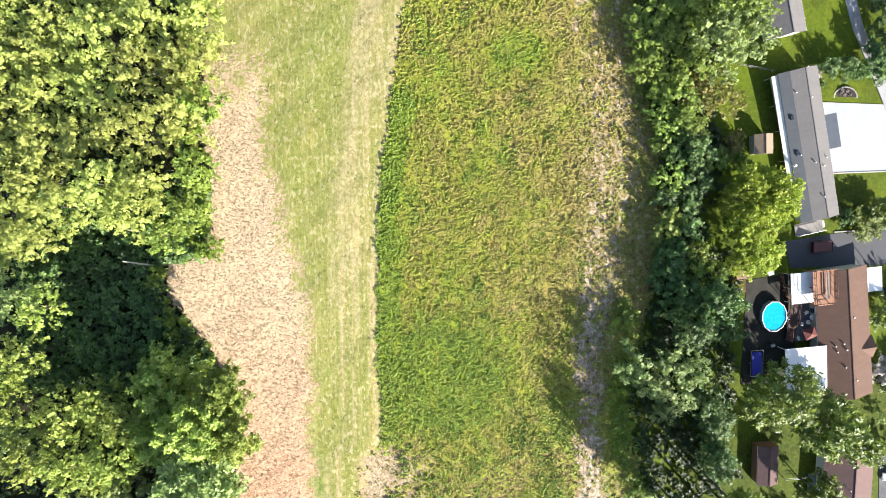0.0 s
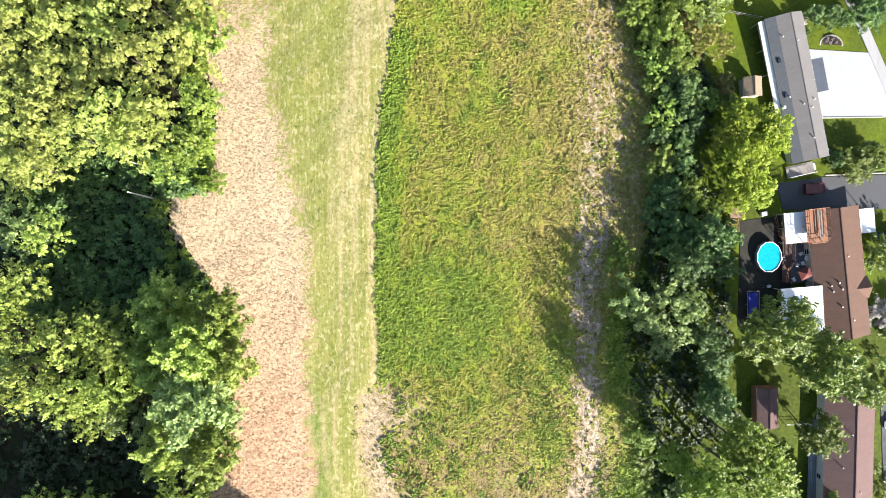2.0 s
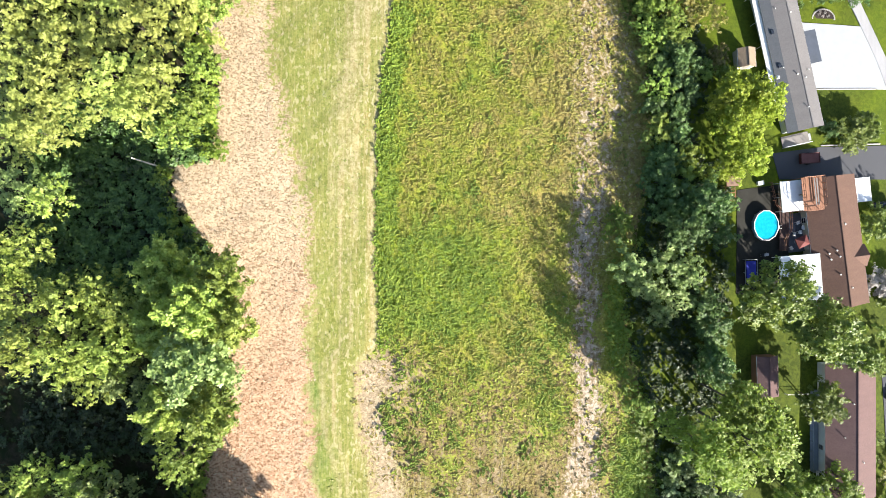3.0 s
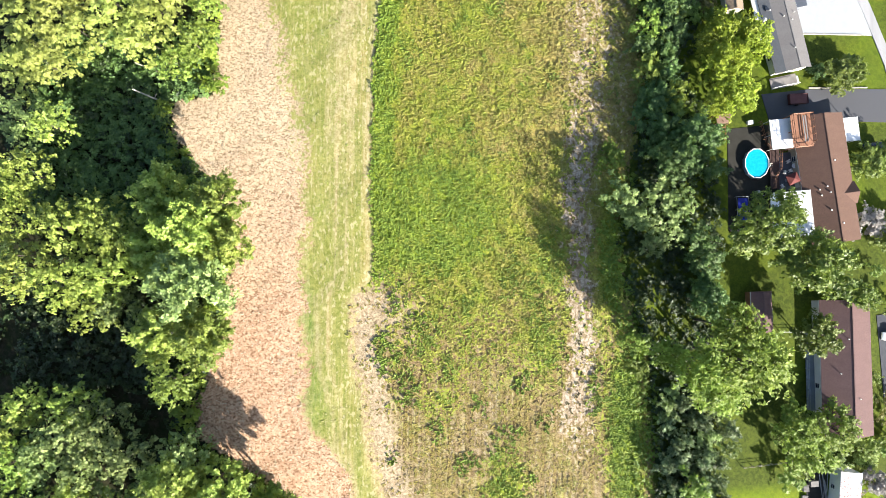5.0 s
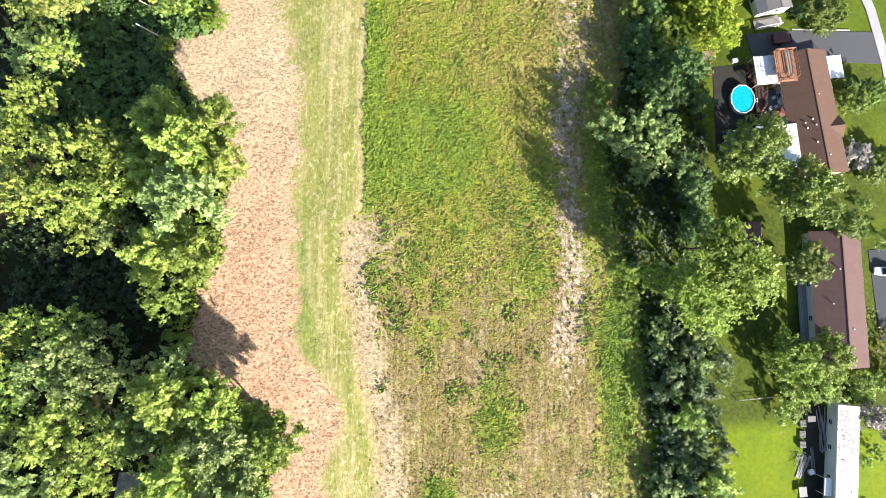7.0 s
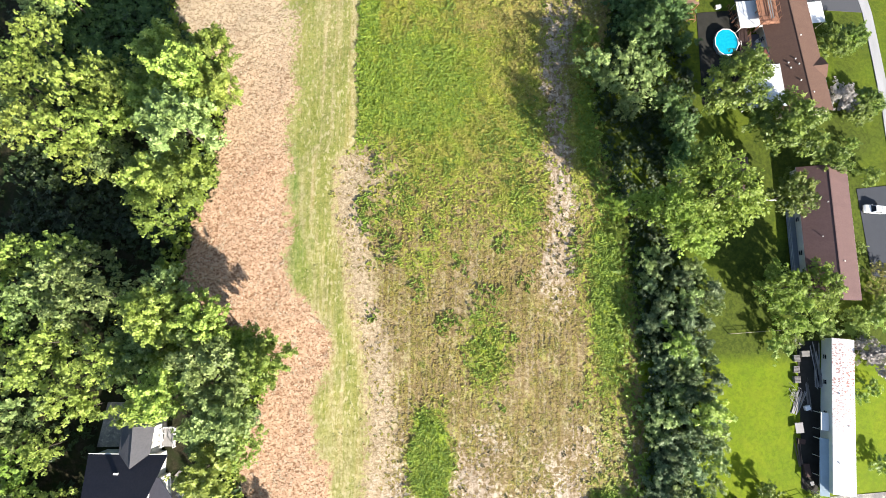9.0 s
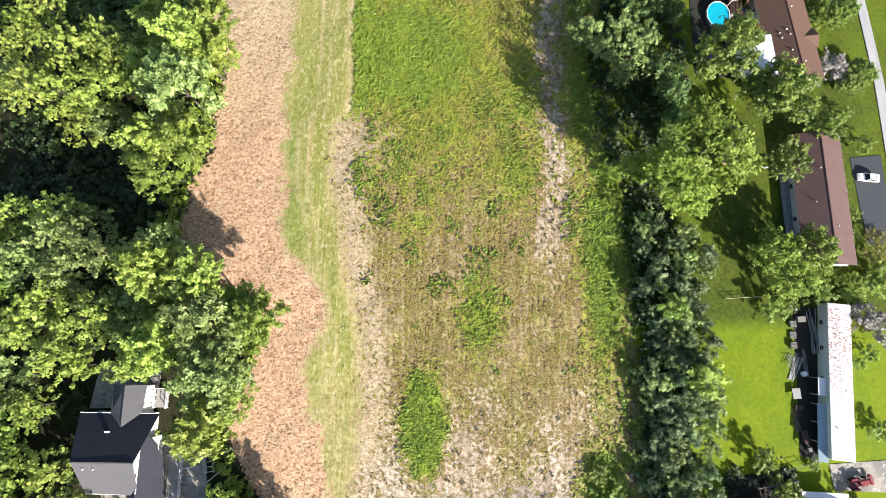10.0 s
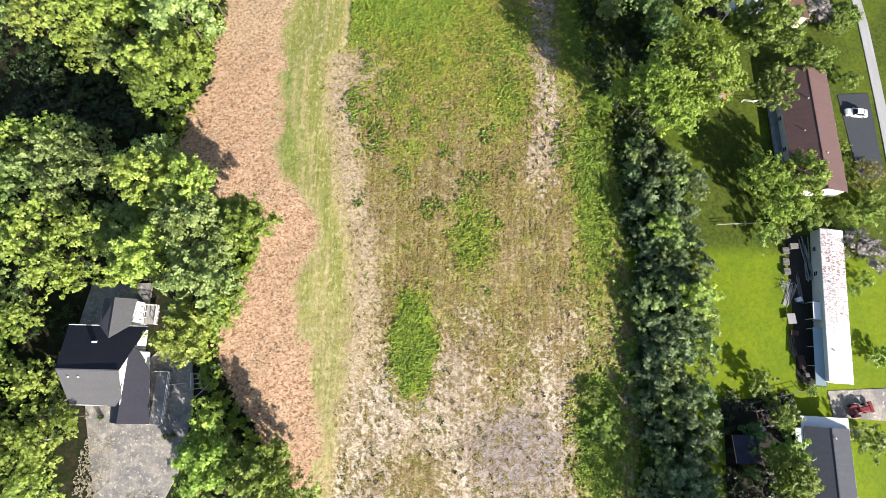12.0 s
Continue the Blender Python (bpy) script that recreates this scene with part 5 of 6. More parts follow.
def car(x, y, yaw, paint, label, long=4.6, wide=1.85):
    """A saloon along its own x, front first: hull with bonnet and boot, glasshouse with screens, roof, lamps, mirrors and wheels."""
    ob = thing("car", x, y, yaw, label, "car", up=0.12)
    l, w = long / 2, wide / 2
    bm = bmesh.new()
    rings = []
    for px, half, sill, deck in ((-1.0, 0.80, 0.42, 0.78), (-0.94, 0.93, 0.30, 0.90), (-0.55, 1.0, 0.26, 0.96), (0.35, 1.0, 0.26, 0.93), (0.85, 0.95, 0.28, 0.80), (0.97, 0.86, 0.34, 0.70), (1.0, 0.70, 0.42, 0.62)):
        rings.append([bm.verts.new((px * l, side * half * w * inset, z)) for side, inset, z in
                      ((-1, 0.94, sill), (-1, 1.0, (sill + deck) / 2), (-1, 0.9, deck), (1, 0.9, deck), (1, 1.0, (sill + deck) / 2), (1, 0.94, sill))])
    for r0, r1 in zip(rings, rings[1:]):
        for i in range(6):
            bm.faces.new((r0[i], r0[(i + 1) % 6], r1[(i + 1) % 6], r1[i]))
    bm.faces.new(rings[0])
    bm.faces.new(rings[-1][::-1])
    part("body", bm, paint, ob)
    low, top = ((-0.70 * l, 0.40 * l, 0.86 * w, 0.91), (-0.42 * l, 0.10 * l, 0.68 * w, 1.40))
    foot = [(low[0], -low[2], low[3]), (low[1], -low[2], low[3]), (low[1], low[2], low[3]), (low[0], low[2], low[3])]
    head = [(top[0], -top[2], top[3]), (top[1], -top[2], top[3]), (top[1], top[2], top[3]), (top[0], top[2], top[3])]
    for i, pane in enumerate(("side_window", "windscreen", "side_window", "rear_window")):
        j = (i + 1) % 4
        bm = bmesh.new()
        bm.faces.new([bm.verts.new(c) for c in (foot[i], foot[j], head[j], head[i])])
        bmesh.ops.solidify(bm, geom=bm.faces[:], thickness=0.03)
        part(pane, bm, M_GLASS_DARK, ob, "dark glass")
        part("pillar", rod(foot[i], head[i], 0.05, 0.05, 6), paint, ob)
    part("roof_panel", boxes((top[0] - 0.04, top[1] + 0.04, -top[2] - 0.03, top[2] + 0.03, 1.39, 1.45), bevel=0.025), paint, ob)
    for px in (-l * 0.60, l * 0.62):
        for py in (-w + 0.08, w - 0.08):
            wheel = part("wheel", rod((px, py - 0.11, 0.32), (px, py + 0.11, 0.32), 0.33, sides=16), M_TYRE, ob)
            part("rim", rod((px, py - 0.12, 0.32), (px, py + 0.12, 0.32), 0.19, sides=12), M_METAL, wheel)
    for py in (-w * 0.66, w * 0.66):
        part("headlight", boxes((l * 0.93, l * 0.985, py - 0.18, py + 0.18, 0.58, 0.70), bevel=0.02), M_SHEET, ob)
        part("tail_light", boxes((-l * 0.995, -l * 0.95, py - 0.16, py + 0.16, 0.66, 0.80), bevel=0.02), M_CAR_RED, ob)
        part("mirror", boxes((l * 0.28, l * 0.36, py * 1.5 - 0.10, py * 1.5 + 0.10, 0.92, 1.05), bevel=0.03), paint, ob)
    return ob


car(100.9, -58.5, 176, M_CAR_WHITE, "white saloon car parked on dark asphalt")
car(97.5, -17.8, 8, M_CAR_DARK, "dark blue car parked beside a white carport")
car(101.5, 30.5, 110, M_CAR_WHITE, "white car parked beside the lane under trees")
trailer = thing("utility_trailer", 80.1, -8.2, 4, "small red-brown box trailer on the driveway", "trailer", up=0.1)
M_RUST_BOX = worn("red_brown_painted_sheet", (0.078, 0.024, 0.024), 0.6, amount=0.5)
part("floor", boxes((-1.9, 1.9, -1.05, 1.05, 0.55, 0.65)), M_RUST_BOX, trailer)
for a in ((-1.9, 1.9, -1.08, -1.0), (-1.9, 1.9, 1.0, 1.08), (-1.98, -1.9, -1.08, 1.08), (1.9, 1.98, -1.08, 1.08)):
    part("side_board", boxes((*a, 0.55, 1.3), bevel=0.02), M_RUST_BOX, trailer)
part("cover", boxes((-1.85, 1.85, -0.98, 0.98, 1.12, 1.2), bevel=0.03), worn("faded_red_tarpaulin", (0.12, 0.045, 0.042), 0.8, amount=0.6), trailer)
for py in (-1.15, 1.15):
    part("wheel", rod((0, py - 0.1, 0.33), (0, py + 0.1, 0.33), 0.33, sides=16), M_TYRE, trailer)
part("drawbar", rod((1.9, 0, 0.5), (3.0, 0, 0.45), 0.05), M_METAL, trailer)

tractor = thing("tractor", 91.4, -120.2, 12, "dark red tractor with a loader standing on gravel", "tractor", up=0.1)
part("bonnet", boxes((0.2, 2.2, -0.45, 0.45, 0.7, 1.35), bevel=0.08), M_CAR_RED, tractor)
part("seat_deck", boxes((-1.2, 0.2, -0.6, 0.6, 0.6, 0.95), bevel=0.05), M_CAR_RED, tractor)
part("seat", boxes((-0.9, -0.4, -0.28, 0.28, 0.95, 1.1), bevel=0.04), M_TYRE, tractor)
for py in (-0.95, 0.95):
    part("mudguard", boxes((-1.3, 0.0, py - 0.2, py + 0.2, 1.25, 1.4), bevel=0.05), M_CAR_RED, tractor)
    part("rear_wheel", rod((-0.65, py - 0.2, 0.65), (-0.65, py + 0.2, 0.65), 0.66, sides=18), M_TYRE, tractor)
    part("front_wheel", rod((1.7, py * 0.8 - 0.12, 0.38), (1.7, py * 0.8 + 0.12, 0.38), 0.4, sides=16), M_TYRE, tractor)
    part("loader_arm", rod((0.3, py * 0.7, 1.2), (2.9, py * 0.7, 0.7), 0.07), M_CAR_RED, tractor)
part("bucket", boxes((2.8, 3.4, -1.0, 1.0, 0.1, 0.65), bevel=0.05), M_CAR_RED, tractor)

# ---- garden bed of the grey-roofed home ----
bed = thing("garden_bed", 84.8, 22.6, 0, "dark mulched flower bed edged with pale stones", "garden bed")
bm = bmesh.new()
arc = [(2.3 * math.cos(a), 1.9 * math.sin(a) - 0.6) for a in [math.pi * k / 10 for k in range(11)]]
arc = [(x, y if y > -0.6 else -0.6) for x, y in arc]
bm.faces.new([bm.verts.new((x, y, 0.16)) for x, y in arc])
part("mulch", bm, worn("dark_mulch", (0.03, 0.021, 0.018), 0.95), bed)
for i in range(22):
    a = math.pi * i / 21
    s = 0.13 + 0.05 * random.random()
    part("stone", boxes((2.4 * math.cos(a) - s, 2.4 * math.cos(a) + s, 2.0 * math.sin(a) - 0.6 - s, 2.0 * math.sin(a) - 0.6 + s, -0.05, 0.24), bevel=0.05), M_STONE, bed)
for i, (px, py) in enumerate(((-1.1, 0.2), (0.2, 0.6), (0.9, -0.1), (-0.3, -0.2), (-0.9, 0.8))):
    plant = part("pale_plant", CROWNS["small"][i].copy(), M_LEAF["blossom"], bed)
    plant.scale, plant.location = (0.34, 0.3, 0.3), (px, py, 0.3)

# ---- rusty trailer home and its yard ----
n = Nodes("rusty_white_roof")
v = n.place(local=True)
rust = n.noise(2.2, 5, 0.7, vector=n.place((1, 1.4, 1), local=True), spread=(0.51, 0.58))
north_part = n.noise(0.14, 1, vector=v, spread=(0.40, 0.62))
n.bump(rust, 0.01, 0.4)
M_RUST_ROOF = n.finish(n.mix(n.math("MULTIPLY", rust, n.math("MULTIPLY", n.span(n.own_y(), -7.5, -1.0, 0.06, 1.0), n.span(north_part, 0, 1, 0.6, 1.0))), (0.495, 0.488, 0.495), (0.225, 0.098, 0.079)), 0.55)
rusty = gabled("house", 87.7, -100.5, -5.2, 4.3, 29.5, 3.3, 3.46, M_WHITE, M_RUST_ROOF, "long white trailer home with rust blotches on its roof", 0.08, cap=False)
for ly in (-11, -6, 0, 6, 11):
    window(rusty, -2.15, ly, 1.0, 1.0, 1.0, "w")
    window(rusty, 2.15, ly, 1.0, 1.0, 1.0, "e")
for lx, ly in ((-0.8, 4), (0.9, -2), (0.4, 9), (-1.0, -9)):
    vent(rusty, lx, ly, 3.48, 0.12, 0.15)
lean = thing("awning", 83.9, -110.4, -5.2, "pale blue sheet awning along the trailer home", "awning")
part("roof_panel", slab([(-0.85, -5.4, 2.2), (0.85, -5.4, 2.5), (0.85, 5.4, 2.5), (-0.85, 5.4, 2.2)], 0.06), worn("pale_blue_sheet", (0.276, 0.348, 0.408), 0.5, amount=0.25), lean)
for py in (-5.2, -1.8, 1.8, 5.2):
    part("post", boxes((-0.8, -0.7, py - 0.05, py + 0.05, -0.3, 2.2)), M_WHITE, lean)
porch_w = thing("porch", 84.5, -101.8, -5.2, "small white porch with a pale roof against the trailer", "porch")
part("roof_panel", boxes((-0.8, 0.8, -1.7, 1.7, 2.3, 2.4), bevel=0.02), M_SHEET, porch_w)
for px in (-0.7, 0.7):
    for py in (-1.6, 1.6):
        part("post", boxes((px - 0.05, px + 0.05, py - 0.05, py + 0.05, -0.3, 2.3)), M_WHITE, porch_w)


def pallet_stack(x, y, yaw, layers):
    ob = thing("pallet_stack", x, y, yaw, "stack of grey weathered pallets in the yard", "pallets", "yard pallets")
    for k in range(layers):
        for i in range(5):
            part("slat", boxes((-0.6, 0.6, -0.6 + i * 0.27, -0.42 + i * 0.27, k * 0.15 + 0.1, k * 0.15 + 0.13)), M_WOOD_GREY, ob)
        for i in (-0.55, 0, 0.55):
            part("bearer", boxes((i - 0.05, i + 0.05, -0.6, 0.66, k * 0.15, k * 0.15 + 0.1)), M_WOOD_GREY, ob)
    return ob


for x, y, a, k in ((80.9, -89.8, 3, 4), (80.8, -92.0, -4, 3), (80.6, -94.0, 2, 5)):
    pallet_stack(x, y, a, k)


def board_pile(x, y, yaw, wide, long, count, material, label):
    ob = thing("board_pile", x, y, yaw, label, "boards")
    rnd = random.Random(int(x * 10))
    for i in range(count):
        px, a = rnd.uniform(-wide / 2, wide / 2), rnd.uniform(-0.12, 0.12)
        z = 0.04 + 0.07 * (i // 4)
        bm = boxes((-0.09, 0.09, -long / 2, long / 2, -0.03, 0.03))
        bmesh.ops.transform(bm, matrix=pose(px, rnd.uniform(-0.4, 0.4), z, 0, 0, math.degrees(a)), verts=bm.verts)
        part("board", bm, material, ob)
    return ob


M_PALE_WOOD = worn("bleached_boards", (0.288, 0.276, 0.276), 0.8, amount=0.5)
board_pile(85.2, -91.0, 2, 1.4, 9.0, 14, M_PALE_WOOD, "long bleached boards stacked beside the trailer")
board_pile(83.0, -96.0, 0, 0.8, 8.0, 8, M_WOOD_GREY, "grey boards lying along the yard path")
board_pile(80.9, -98.5, -22, 1.6, 4.5, 12, M_PALE_WOOD, "loose heap of pale boards on the lawn's edge")
board_pile(80.4, -108.0, 4, 1.2, 5.0, 9, worn("brown_boards", (0.12, 0.09, 0.072), 0.85), "brown boards heaped in shade by the yard")
board_pile(74.0, -121.5, 70, 2.0, 5.5, 12, M_WOOD_GREY, "grey timber frame pieces lying beside the sheds")
for x, y, a in ((80.8, -86.2, 0), (81.8, -86.0, 8)):
    bench = thing("garden_bench", x, y, a, "pale blue-grey slatted bench standing on the lawn", "bench", "yard benches")
    for i in range(4):
        part("slat", boxes((-0.25 + i * 0.14, -0.14 + i * 0.14, -1.1, 1.1, 0.42, 0.46)), M_PALE_WOOD, bench)
    for py in (-1.0, 1.0):
        part("leg", boxes((-0.25, 0.28, py - 0.05, py + 0.05, 0, 0.42)), M_PALE_WOOD, bench)
work_table = thing("work_table", 80.3, -103.3, 4, "white-topped work table with metal legs", "table")
part("tabletop", boxes((-0.8, 0.8, -1.0, 1.0, 0.75, 0.8)), M_PALE_WOOD, work_table)
for px in (-0.7, 0.7):
    for py in (-0.9, 0.9):
        part("leg", boxes((px - 0.03, px + 0.03, py - 0.03, py + 0.03, 0, 0.75)), M_METAL, work_table)

# wooden fences
M_FENCE = worn("pale_fence_wood", (0.33, 0.3, 0.252), 0.85, amount=0.4)


def fence(x0, y0, x1, y1, high, label, material):
    cx, cy = (x0 + x1) / 2, (y0 + y1) / 2
    ob = thing("fence", cx, cy, math.degrees(math.atan2(y1 - y0, x1 - x0)), label, "fence")
    half = math.hypot(x1 - x0, y1 - y0) / 2
    ca, sa = (x1 - x0) / (2 * half), (y1 - y0) / (2 * half)
    count = max(1, round(2 * half / 2.2))
    tops = []
    for i in range(count + 1):
        d = -half + 2 * half * i / count
        z = lay(cx + d * ca, cy + d * sa) - lay(cx, cy)
        part("post", boxes((d - 0.06, d + 0.06, -0.06, 0.06, z - 0.3, z + high)), material, ob)
        tops.append((d, z))
    for (a, za), (b, zb) in zip(tops, tops[1:]):
        for k in (0.5, 0.93):
            part("rail", rod((a, 0, za + high * k), (b, 0, zb + high * k), 0.035, sides=4), material, ob)
    return ob


fence(67.0, -85.0, 79.5, -84.0, 0.9, "pale wooden rail fence across the lawn", M_FENCE)
fence(75.4, -57.3, 80.6, -57.3, 1.0, "short white rail fence beside the maroon-roofed home", M_WHITE)
fence(61.5, 27.6, 68.5, 26.6, 1.3, "grey wooden fence behind the mobile home", M_WOOD_GREY)
fence(75.6, 27.6, 81.0, 27.0, 1.2, "white rail fence at the mobile home's end", M_WHITE)
fence(70.0, -119.4, 81.0, -116.8, 1.2, "dark wooden rail fence below the lawn", M_WOOD_GREY)

# maroon-roofed home
for ly in (-10, -4, 3, 9):
    window(maroon_home, -5.0, ly, 1.0, 1.1, 1.1, "w")
    window(maroon_home, 5.0, ly, 1.0, 1.1, 1.1, "e")
for lx, ly in ((-0.8, 6.0), (1.4, -6.0), (-2.2, -1.0)):
    vent(maroon_home, lx, ly, 4.85 - abs(lx) * 0.36, 0.12, 0.3)
side_porch = thing("porch", 81.8, -65.0, 0.5, "long grey boarded porch with white posts beside the home", "porch")
boards(side_porch, -0.9, 0.9, -8.5, 8.5, 0.5, worn("blue_grey_boards", (0.18, 0.204, 0.24), 0.75), 0.35)
railing(side_porch, [(0.85, -8.4), (-0.85, -8.4), (-0.85, 8.4), (0.85, 8.4)], 0.5, 1.4, M_METAL, 2.1)
steps = thing("steps", 94.2, -58.0, 0.5, "white railed entrance steps on the lane side", "steps")
for i in range(3):
    part("step", boxes((-1.2 + i * 0.5, -0.7 + i * 0.5, -0.7, 0.7, -0.3, 0.5 - i * 0.17)), M_CONCRETE, steps)
for py in (-0.7, 0.7):
    part("handrail", rod((-1.2, py, 1.4), (0.4, py, 0.9), 0.04), M_WHITE, steps)
    for px in (-1.1, 0.3):
        part("post", boxes((px - 0.04, px + 0.04, py - 0.04, py + 0.04, -0.2, 1.35 - (px + 1.1) * 0.3)), M_WHITE, steps)
# south home
for cx, cy, wx, wy in ((0.0, 9.0, 8.8, 2.2), (-4.9, 6.6, 1.4, 2.6)):
    ob = part("porch_roof", boxes((cx - wx / 2, cx + wx / 2, cy - wy / 2, cy + wy / 2, 2.62, 2.74), bevel=0.02), M_SHEET, south_home, "white flat porch roof")
    for sx in (-1, 1):
        part("post", boxes((cx + sx * (wx / 2 - 0.2) - 0.05, cx + sx * (wx / 2 - 0.2) + 0.05, cy + 0.8, cy + 0.9, -0.3, 2.62)), M_WHITE, south_home)
for ly in (-5, 0, 5):
    window(south_home, -4.2, ly, 1.0, 1.1, 1.1, "w")
window(south_home, -1.6, 8.0, 1.0, 1.2, 1.1, "n")
window(south_home, 1.8, 8.0, 1.0, 1.2, 1.1, "n")
vent(south_home, 0.4, 6.6, 4.2, 0.15, 0.35)
part("ac_unit", boxes((-2.6, -1.7, 8.3, 9.2, -0.2, 0.7), bevel=0.05), M_SHEET, south_home, "boxy white air conditioner")
window(north_home, 0, -7.0, 1.0, 1.4, 1.2, "s")
part("door", boxes((2.0, 2.9, -7.08, -7.0, 0.1, 2.1)), M_WOOD_GREY, north_home)

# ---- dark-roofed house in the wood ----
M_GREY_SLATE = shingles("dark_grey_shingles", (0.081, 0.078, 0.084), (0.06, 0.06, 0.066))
wood_house = thing("house", -49.0, -114.5, 0, "white two-storey house with a dark grey gabled roof", "house")
bm = bmesh.new()
side = [(-3.8, -6.9, -1.5), (-3.8, -6.9, 4.9), (-4.7, -1.3, 8.1), (-6.4, 6.1, 4.9), (-6.4, 6.1, -1.5)]
west = [bm.verts.new(c) for c in side]
east = [bm.verts.new((5.3, y, z)) for _, y, z in side]
bm.faces.new(west)
bm.faces.new(east[::-1])
for i in range(5):
    bm.faces.new((west[i], east[i], east[(i + 1) % 5], west[(i + 1) % 5]))
part("wall", bm, M_WHITE, wood_house)
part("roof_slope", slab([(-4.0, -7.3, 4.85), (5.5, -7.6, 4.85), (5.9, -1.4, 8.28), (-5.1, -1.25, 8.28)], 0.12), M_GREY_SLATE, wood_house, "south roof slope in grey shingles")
# same roof as the south slope, its colour darkened to stand for shade
part("roof_slope", slab([(-5.1, -1.25, 8.28), (5.9, -1.4, 8.28), (7.8, 6.5, 4.85), (-6.8, 6.4, 4.85)], 0.12), M_CHAR_SHADE_ROOF, wood_house, "north roof slope in shingles darkened for shade")
part("ridge_cap", boxes((-5.1, 5.9, -1.45, -1.2, 8.26, 8.33), bevel=0.02), M_GREY_SLATE, wood_house)
for y, x0 in ((-7.45, -4.0), (6.5, -6.8)):
    part("gutter", boxes((x0, 3.0 if y < 0 else 7.6, y - 0.07, y + 0.07, 4.70, 4.86)), M_WHITE, wood_house, "white gutter")
bm = bmesh.new()
profile = [(5.3, -1.5), (8.0, -1.5), (8.0, 3.3), (5.3, 5.3)]
south_end, north_end = [[bm.verts.new((5.3 + (px - 5.3) * wide, py, 5.3 + (pz - 5.3) * wide if pz > 0 else pz)) for px, pz in profile] for py, wide in ((-10.0, 1.0), (2.0, 0.35))]
bm.faces.new(south_end)
bm.faces.new(north_end[::-1])
for i in range(4):
    bm.faces.new((south_end[i], north_end[i], north_end[(i + 1) % 4], south_end[(i + 1) % 4]))
part("wing_wall", bm, M_WHITE, wood_house)
part("corner_board", boxes((5.28, 5.38, -7.2, 2.4, 5.46, 5.56)), M_WHITE, wood_house, "white flashing along the wall")
# the wing takes the shade-darkened shingles too
part("wing_roof", slab([(5.3, -10.4, 5.5), (9.5, -10.6, 2.95), (8.3, -1.5, 3.1), (6.4, 2.4, 4.6), (5.3, 2.4, 5.5)], 0.12), M_CHAR_SHADE_ROOF, wood_house, "dark lean-to roof on the east side")
part("front_wing_wall", boxes((3.4, 5.2, -9.6, -6.7, -1.5, 4.0)), M_WHITE, wood_house)
part("front_wing_roof", slab([(3.2, -10.3, 4.2), (5.3, -10.4, 5.45), (5.3, -6.0, 5.45), (3.0, -7.5, 4.2)], 0.12), M_GREY_SLATE, wood_house)
part("rear_wing_wall", boxes((-1.1, 4.2, 6.1, 11.2, -1.5, 4.2)), M_WHITE, wood_house)
part("rear_wing_roof", slab([(-1.5, 11.5, 4.3), (1.6, 11.5, 6.1), (1.7, 4.2, 6.1), (-1.2, 6.6, 4.95)], 0.12), M_GREY_SLATE, wood_house)
part("rear_wing_roof", slab([(1.6, 11.5, 6.1), (4.6, 11.5, 4.3), (4.5, 6.6, 4.95), (1.7, 4.2, 6.1)], 0.12), M_GREY_SLATE, wood_house)
part("skylight", boxes((-0.9, -0.1, 3.3, 3.6, 6.2, 6.5)), M_WHITE, wood_house, "white roof vent")
for lx in (-1.2, -3.0):
    vent(wood_house, lx, -2.6, 7.6, 0.12, 0.25)
part("chimney_flue", boxes((3.7, 5.6, -7.3, -6.9, 3.9, 4.6), bevel=0.05), M_WHITE, wood_house, "white boxed flue")
for ly in (-4, 3.5):
    window(wood_house, 5.3, ly, 5.7 if ly < 0 else 3.2, 1.0, 0.9, "e")
for ly in (-8.6, -6.4):
    window(wood_house, 8.0 if ly < -7 else 5.3 + 2.7 * (1.0 - 0.65 * (ly + 10.0) / 12.0), ly, 0.8, 1.1, 1.3, "e")
for lx in (-2.6, -0.6, 1.4):
    window(wood_house, lx, -6.9, 0.9, 1.1, 1.3, "s")
    window(wood_house, lx, -6.9, 3.3, 1.1, 1.2, "s")
part("garage_door", boxes((3.0, 5.4, -10.08, -10.0, 0, 2.2)), M_SHEET, wood_house)
house_deck = thing("deck", -39.2, -120.4, 0, "white railed timber deck beside the dark-roofed house", "deck")
boards(house_deck, -1.4, 1.4, -5.0, 4.5, 0.9, M_PALE_WOOD, 0.35)
railing(house_deck, [(-1.3, -4.9), (1.3, -4.9), (1.3, 4.4), (-1.3, 4.4)], 0.9, 1.9, M_WHITE, 1.2)
railing(house_deck, [(1.3, 2.0), (4.0, 2.4)], 0.4, 1.3, M_WHITE, 1.2)
rear_deck = thing("deck", -42.8, -105.6, 0, "small white railed landing behind the dark-roofed house", "deck")
boards(rear_deck, -1.2, 1.2, -1.8, 1.8, 0.9, M_PALE_WOOD, 0.35)
railing(rear_deck, [(-1.2, -1.8), (-1.2, 1.8), (1.2, 1.8), (1.2, -1.8)], 0.9, 1.9, M_WHITE, 1.2)
rack = thing("firewood_rack", -33.0, -117.5, 10, "white metal firewood rack beside the gravel", "rack")
for k in range(4):
    part("bar", boxes((-0.9, 0.9, -1.5 + k * 0.9, -1.4 + k * 0.9, 0.5, 0.6)), M_WHITE, rack)
for px in (-0.85, 0.85):
    part("side_frame", boxes((px - 0.05, px + 0.05, -1.6, 1.6, 0, 1.0)), M_WHITE, rack)
